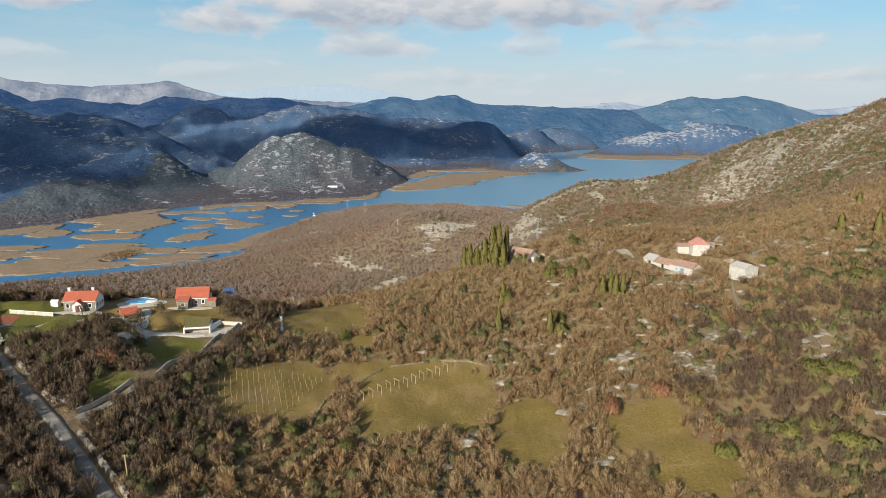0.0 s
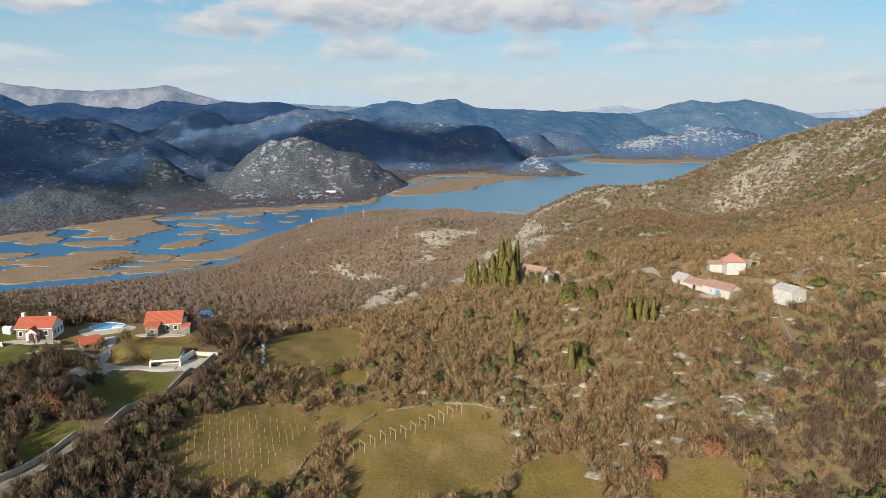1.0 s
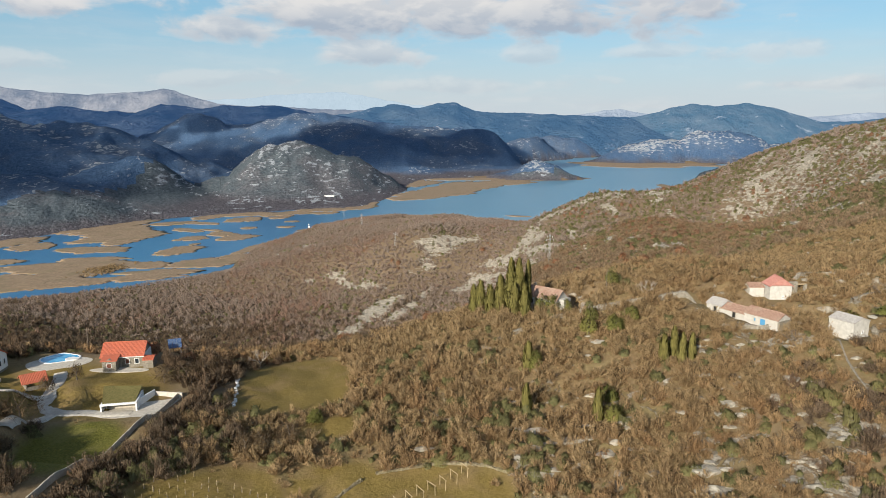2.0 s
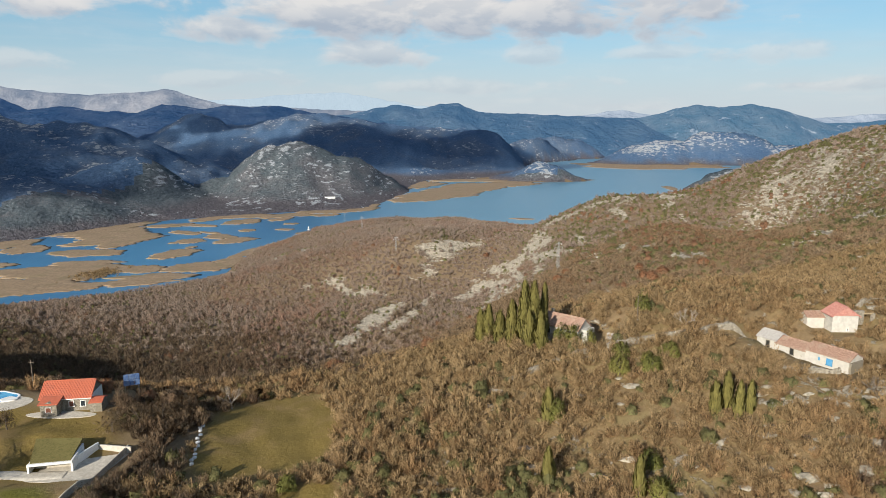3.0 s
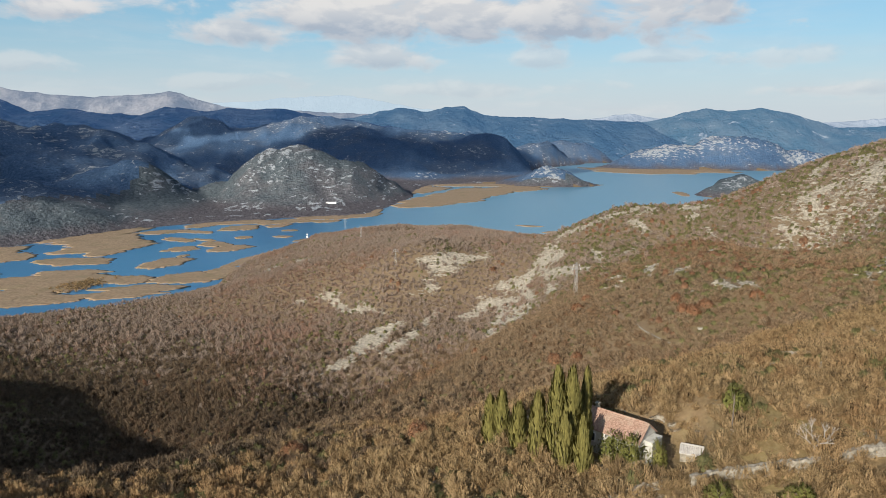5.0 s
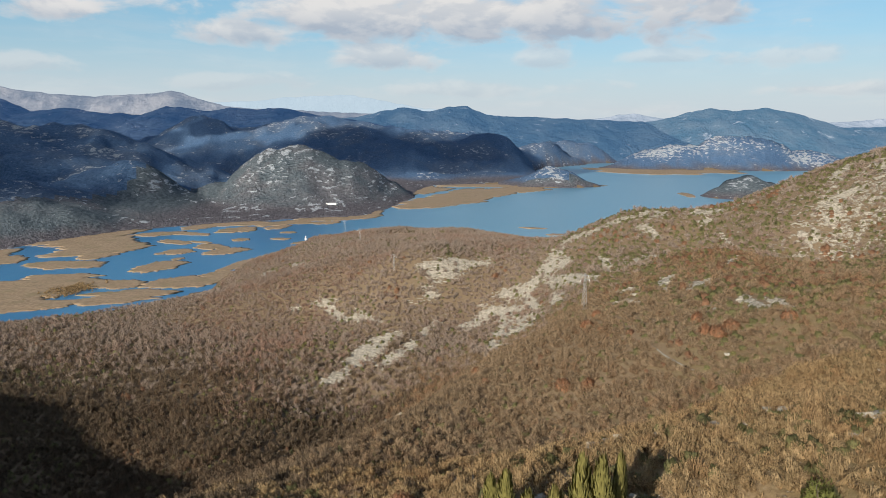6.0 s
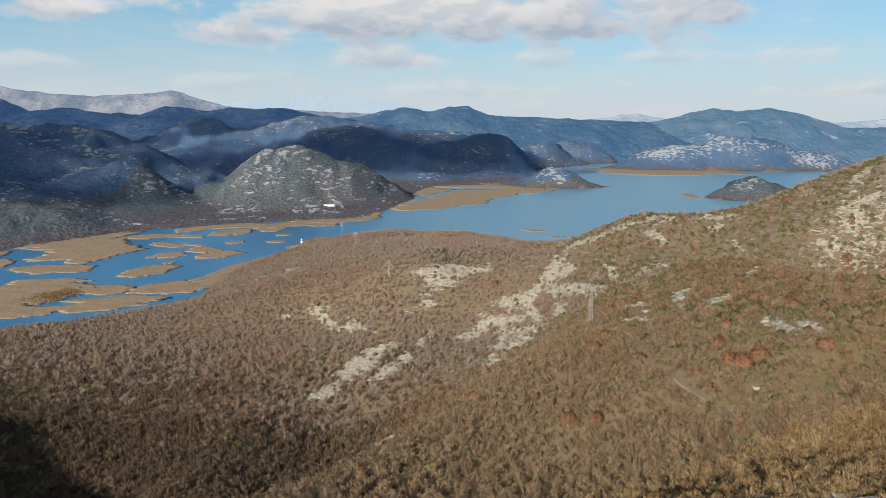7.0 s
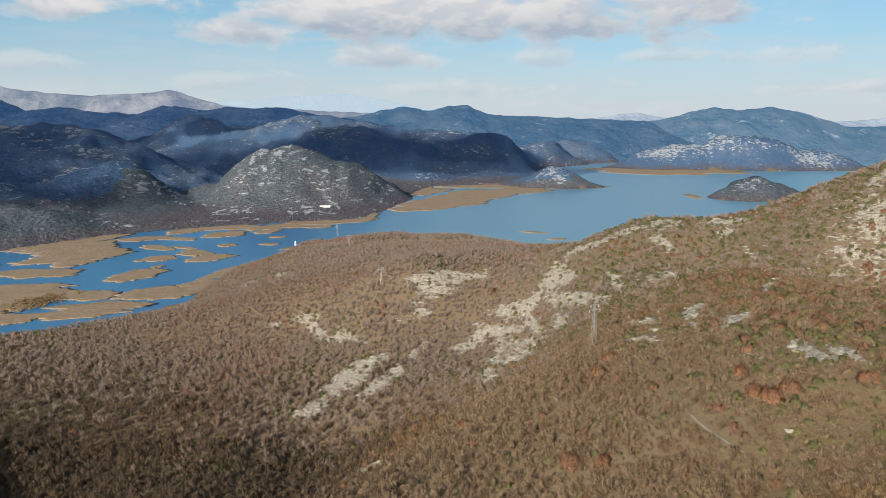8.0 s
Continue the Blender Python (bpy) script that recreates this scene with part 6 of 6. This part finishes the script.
def round_tree(name, x, y, high, wide, mat, label, category, group, tint, seed, count=1300, width=0.085):
    t = thing(name, pose(x, y, at(x, y) - 0.1, 0, 0, seed * 37), label, category, group)
    r = np.random.default_rng(400 + seed)
    trunk = rod(bmesh.new(), (0, 0, -0.3), (0.1, 0, high * 0.45), 0.16, 0.09, 6)
    for k in range(5):
        a_ = k * 1.26 + seed
        rod(trunk, (0.08, 0, high * (0.25 + 0.04 * k)), (0.08 + 0.6 * wide * math.cos(a_), 0.6 * wide * math.sin(a_), high * (0.6 + 0.06 * k)), 0.07, 0.02, 5)
    part("trunk", trunk, BARK, t)
    lobes = [(blade_bush(r, count // 3, wide * s_, high * 0.72 * s_, width, 0.3, -0.4, 0.35), (ox * wide, oy * wide, high * oz)) for s_, ox, oy, oz in ((1.0, 0, 0, 0.26), (0.7, 0.5, 0.2, 0.32), (0.65, -0.4, -0.35, 0.28))]
    leafy("crown", (np.concatenate([lobe[0] + off for lobe, off in lobes]), np.concatenate([lobe[1] for lobe, off in lobes])), mat, tint, t)
    return t


for k, (x, y, h, w_) in enumerate([(24.7, 207, 5.5, 2.0), (26.8, 205.6, 5.8, 2.1), (30.6, 206, 4.6, 1.4), (42.3, 209.3, 5.0, 1.5), (33.2, 191.2, 4.2, 1.5), (37.7, 189, 2.8, 1.2), (39.2, 188.1, 2.6, 1.1), (41.8, 189.4, 3.6, 1.9), (31.8, 187.1, 4.5, 1.7), (37.4, 186.6, 3.6, 1.6),
                                  (18.7, 177, 4.6, 1.4), (29.6, 156, 3.2, 1.9), (30.4, 162.9, 3.4, 1.7), (48.1, 102.7, 3.2, 1.7), (86.7, 183.5, 3.2, 3.0), (91, 178, 2.2, 2.0), (-24.7, 165.8, 3.0, 1.6), (48.6, 118.4, 3.0, 1.4), (-28.2, 117.1, 3.0, 1.3), (-17.3, 111.3, 3.2, 1.4)]):
    round_tree("evergreen_tree", x, y, h, w_, PINE, "green evergreen bush standing in brown scrub", "bush", "evergreen bushes", 0.2 + 0.35 * (k % 3), k)
for k, (x, y, h, w_) in enumerate([(73.5, 123.6, 2.4, 3.4), (78, 121, 2.2, 3.0), (69.2, 103, 2.4, 2.4), (66, 108, 2.6, 2.2), (102, 157.8, 2.2, 2.8), (61.4, 107.7, 2.2, 2.0)]):
    round_tree("evergreen_shrub", x, y, h, w_, PINE, "sprawling bright green shrub on a stony slope", "bush", "evergreen bushes", 0.75, 40 + k)
for k, (x, y, h, w_) in enumerate([(15.5, 423.6, 4.5, 2.2), (42.4, 360.8, 5.0, 2.6), (60, 408.7, 4.5, 2.2), (66.5, 420.5, 4.0, 1.9), (91.7, 375, 4.5, 2.4), (92.3, 357.9, 5.0, 3.0), (97, 359, 4.6, 2.6), (111.6, 351, 4.2, 2.2), (49.8, 357, 4.2, 2.0), (43, 700, 5, 3.0), (32.7, 118.9, 4.0, 1.7), (43.5, 122.6, 3.6, 1.7),
                                  (-3.9, 240, 4.4, 1.9), (-30.6, 249.9, 4.6, 2.6), (90, 362.8, 4.4, 2.4), (-70.5, 203, 3.6, 1.6), (-62.5, 204.5, 4.2, 2.0), (-72, 137, 4.4, 2.6)]):
    round_tree("oak_tree", x, y, h, w_, DRY_LEAF, "small oak with rust-brown dry leaves", "oak", "rust-leaved oaks", 0.3 * (k % 3), 60 + k)
for k, (x, y, h, w_) in enumerate([(-62, 187.0, 5.0, 2.8), (-58, 189.5, 5.5, 3.0), (-55, 193, 6.0, 2.8), (-52, 197, 6.0, 2.8), (-31.8, 155, 5.0, 2.0), (-35.2, 155.5, 5.0, 2.0), (-28, 158.2, 5.5, 2.2), (-79, 163, 6.5, 3.4), (-83, 159, 6.0, 3.2), (-75.3, 146, 5.5, 3.0), (-82, 146, 5.5, 3.4), (-90, 152, 5.0, 3.0), (-97.5, 176, 3.2, 1.2), (-84, 180.5, 4.0, 1.5), (-79.5, 184, 4.0, 1.7)]):
    round_tree("broadleaf_tree", x, y, h, w_, TREE_LEAF, "dark dense winter tree near the villas", "tree", "garden trees", 0.2 * (k % 4), 90 + k, 700, 0.1)


def bare_tree(x, y, high, label, mat, seed):
    """A leafless tree of forking limbs."""
    t = thing("bare_tree", pose(x, y, at(x, y) - 0.1), label, "tree", "leafless trees")
    own = random.Random(seed)
    trunk, limbs = bmesh.new(), bmesh.new()
    rod(trunk, (0, 0, -0.3), (0, 0, high * 0.25), 0.2, 0.16, 7)

    def grow(a_, way, length, r, level):
        b_ = a_ + way * length
        rod(limbs, a_, b_, r, r * 0.65, 5 if level < 2 else 3)
        if level < 4:
            for _ in range(3):
                turn = Vector((own.uniform(-1, 1), own.uniform(-1, 1), own.uniform(-0.25, 0.6)))
                grow(b_, (way + turn * 0.75).normalized(), length * own.uniform(0.6, 0.8), r * 0.6, level + 1)

    for k in range(4):
        grow(Vector((0, 0, high * 0.22)), Vector((math.cos(k * 1.57 + seed), math.sin(k * 1.57 + seed), 0.9)).normalized(), high * 0.28, 0.11, 1)
    part("trunk", trunk, mat, t)
    part("limbs", limbs, mat, t)


bare_tree(47.5, 197.6, 5.0, "pale leafless fig tree above a terrace wall", PALE_BARK, 3)
bare_tree(95, 186, 5.0, "dark leafless tree beside a ruined wall", BARK, 5)
bare_tree(-45.5, 205, 5.5, "pale leafless tree at the meadow's edge", PALE_BARK, 7)
bare_tree(68, 170, 4.0, "leafless tree in scrub below a barn", BARK, 9)

# limestone blocks strewn over the outcrops
own = np.random.default_rng(77)
bm = bmesh.new()
bmesh.ops.create_icosphere(bm, subdivisions=1, radius=1.0)
ico = np.array([v.co[:] for v in bm.verts])
ico_faces = np.array([[v.index for v in f.verts] for f in bm.faces])
bm.free()
bx, by, bz = strewn(own, 1.9, 84, 760)
amount = rock_amount(bx, by) + 0.5 * fbm(bx, by, 6, 4, 61)
near_by = ease(330, 260, by) * ease(-30, 5, bx)
keep = (own.uniform(0, 1, len(bx)) < 0.3 * ease(0.42, 0.7, amount) + 0.16 * near_by * ease(-0.05, 0.3, fbm(bx, by, 22, 3, 67))) & (clearing(bx, by) < 0.3)
bx, by, bz, near_by = bx[keep], by[keep], bz[keep], near_by[keep]
verts, faces = [], []
for k in range(len(bx)):
    size = own.uniform(0.25, 0.8) * (1 + by[k] / 700) * (1 + 0.9 * near_by[k] * own.uniform(0, 1))
    v = ico * (1 + 0.35 * own.uniform(-1, 1, (len(ico), 1))) * (own.uniform(0.9, 2.2), own.uniform(0.6, 1.2), own.uniform(0.25, 0.55)) * size
    verts.append(v + (bx[k], by[k], bz[k] + 0.1 * size))
    faces.append(ico_faces + k * len(ico))
LIMESTONE = speckled("limestone", (0.2, 0.18, 0.14), (0.44, 0.4, 0.32), 1.6, c=(0.36, 0.33, 0.28), relief=0.06)
tagged(new("boulders", mesh_of("boulders", np.concatenate(verts), np.concatenate(faces), LIMESTONE)), "pale weathered limestone blocks on the slope", "rock", kind="stuff")
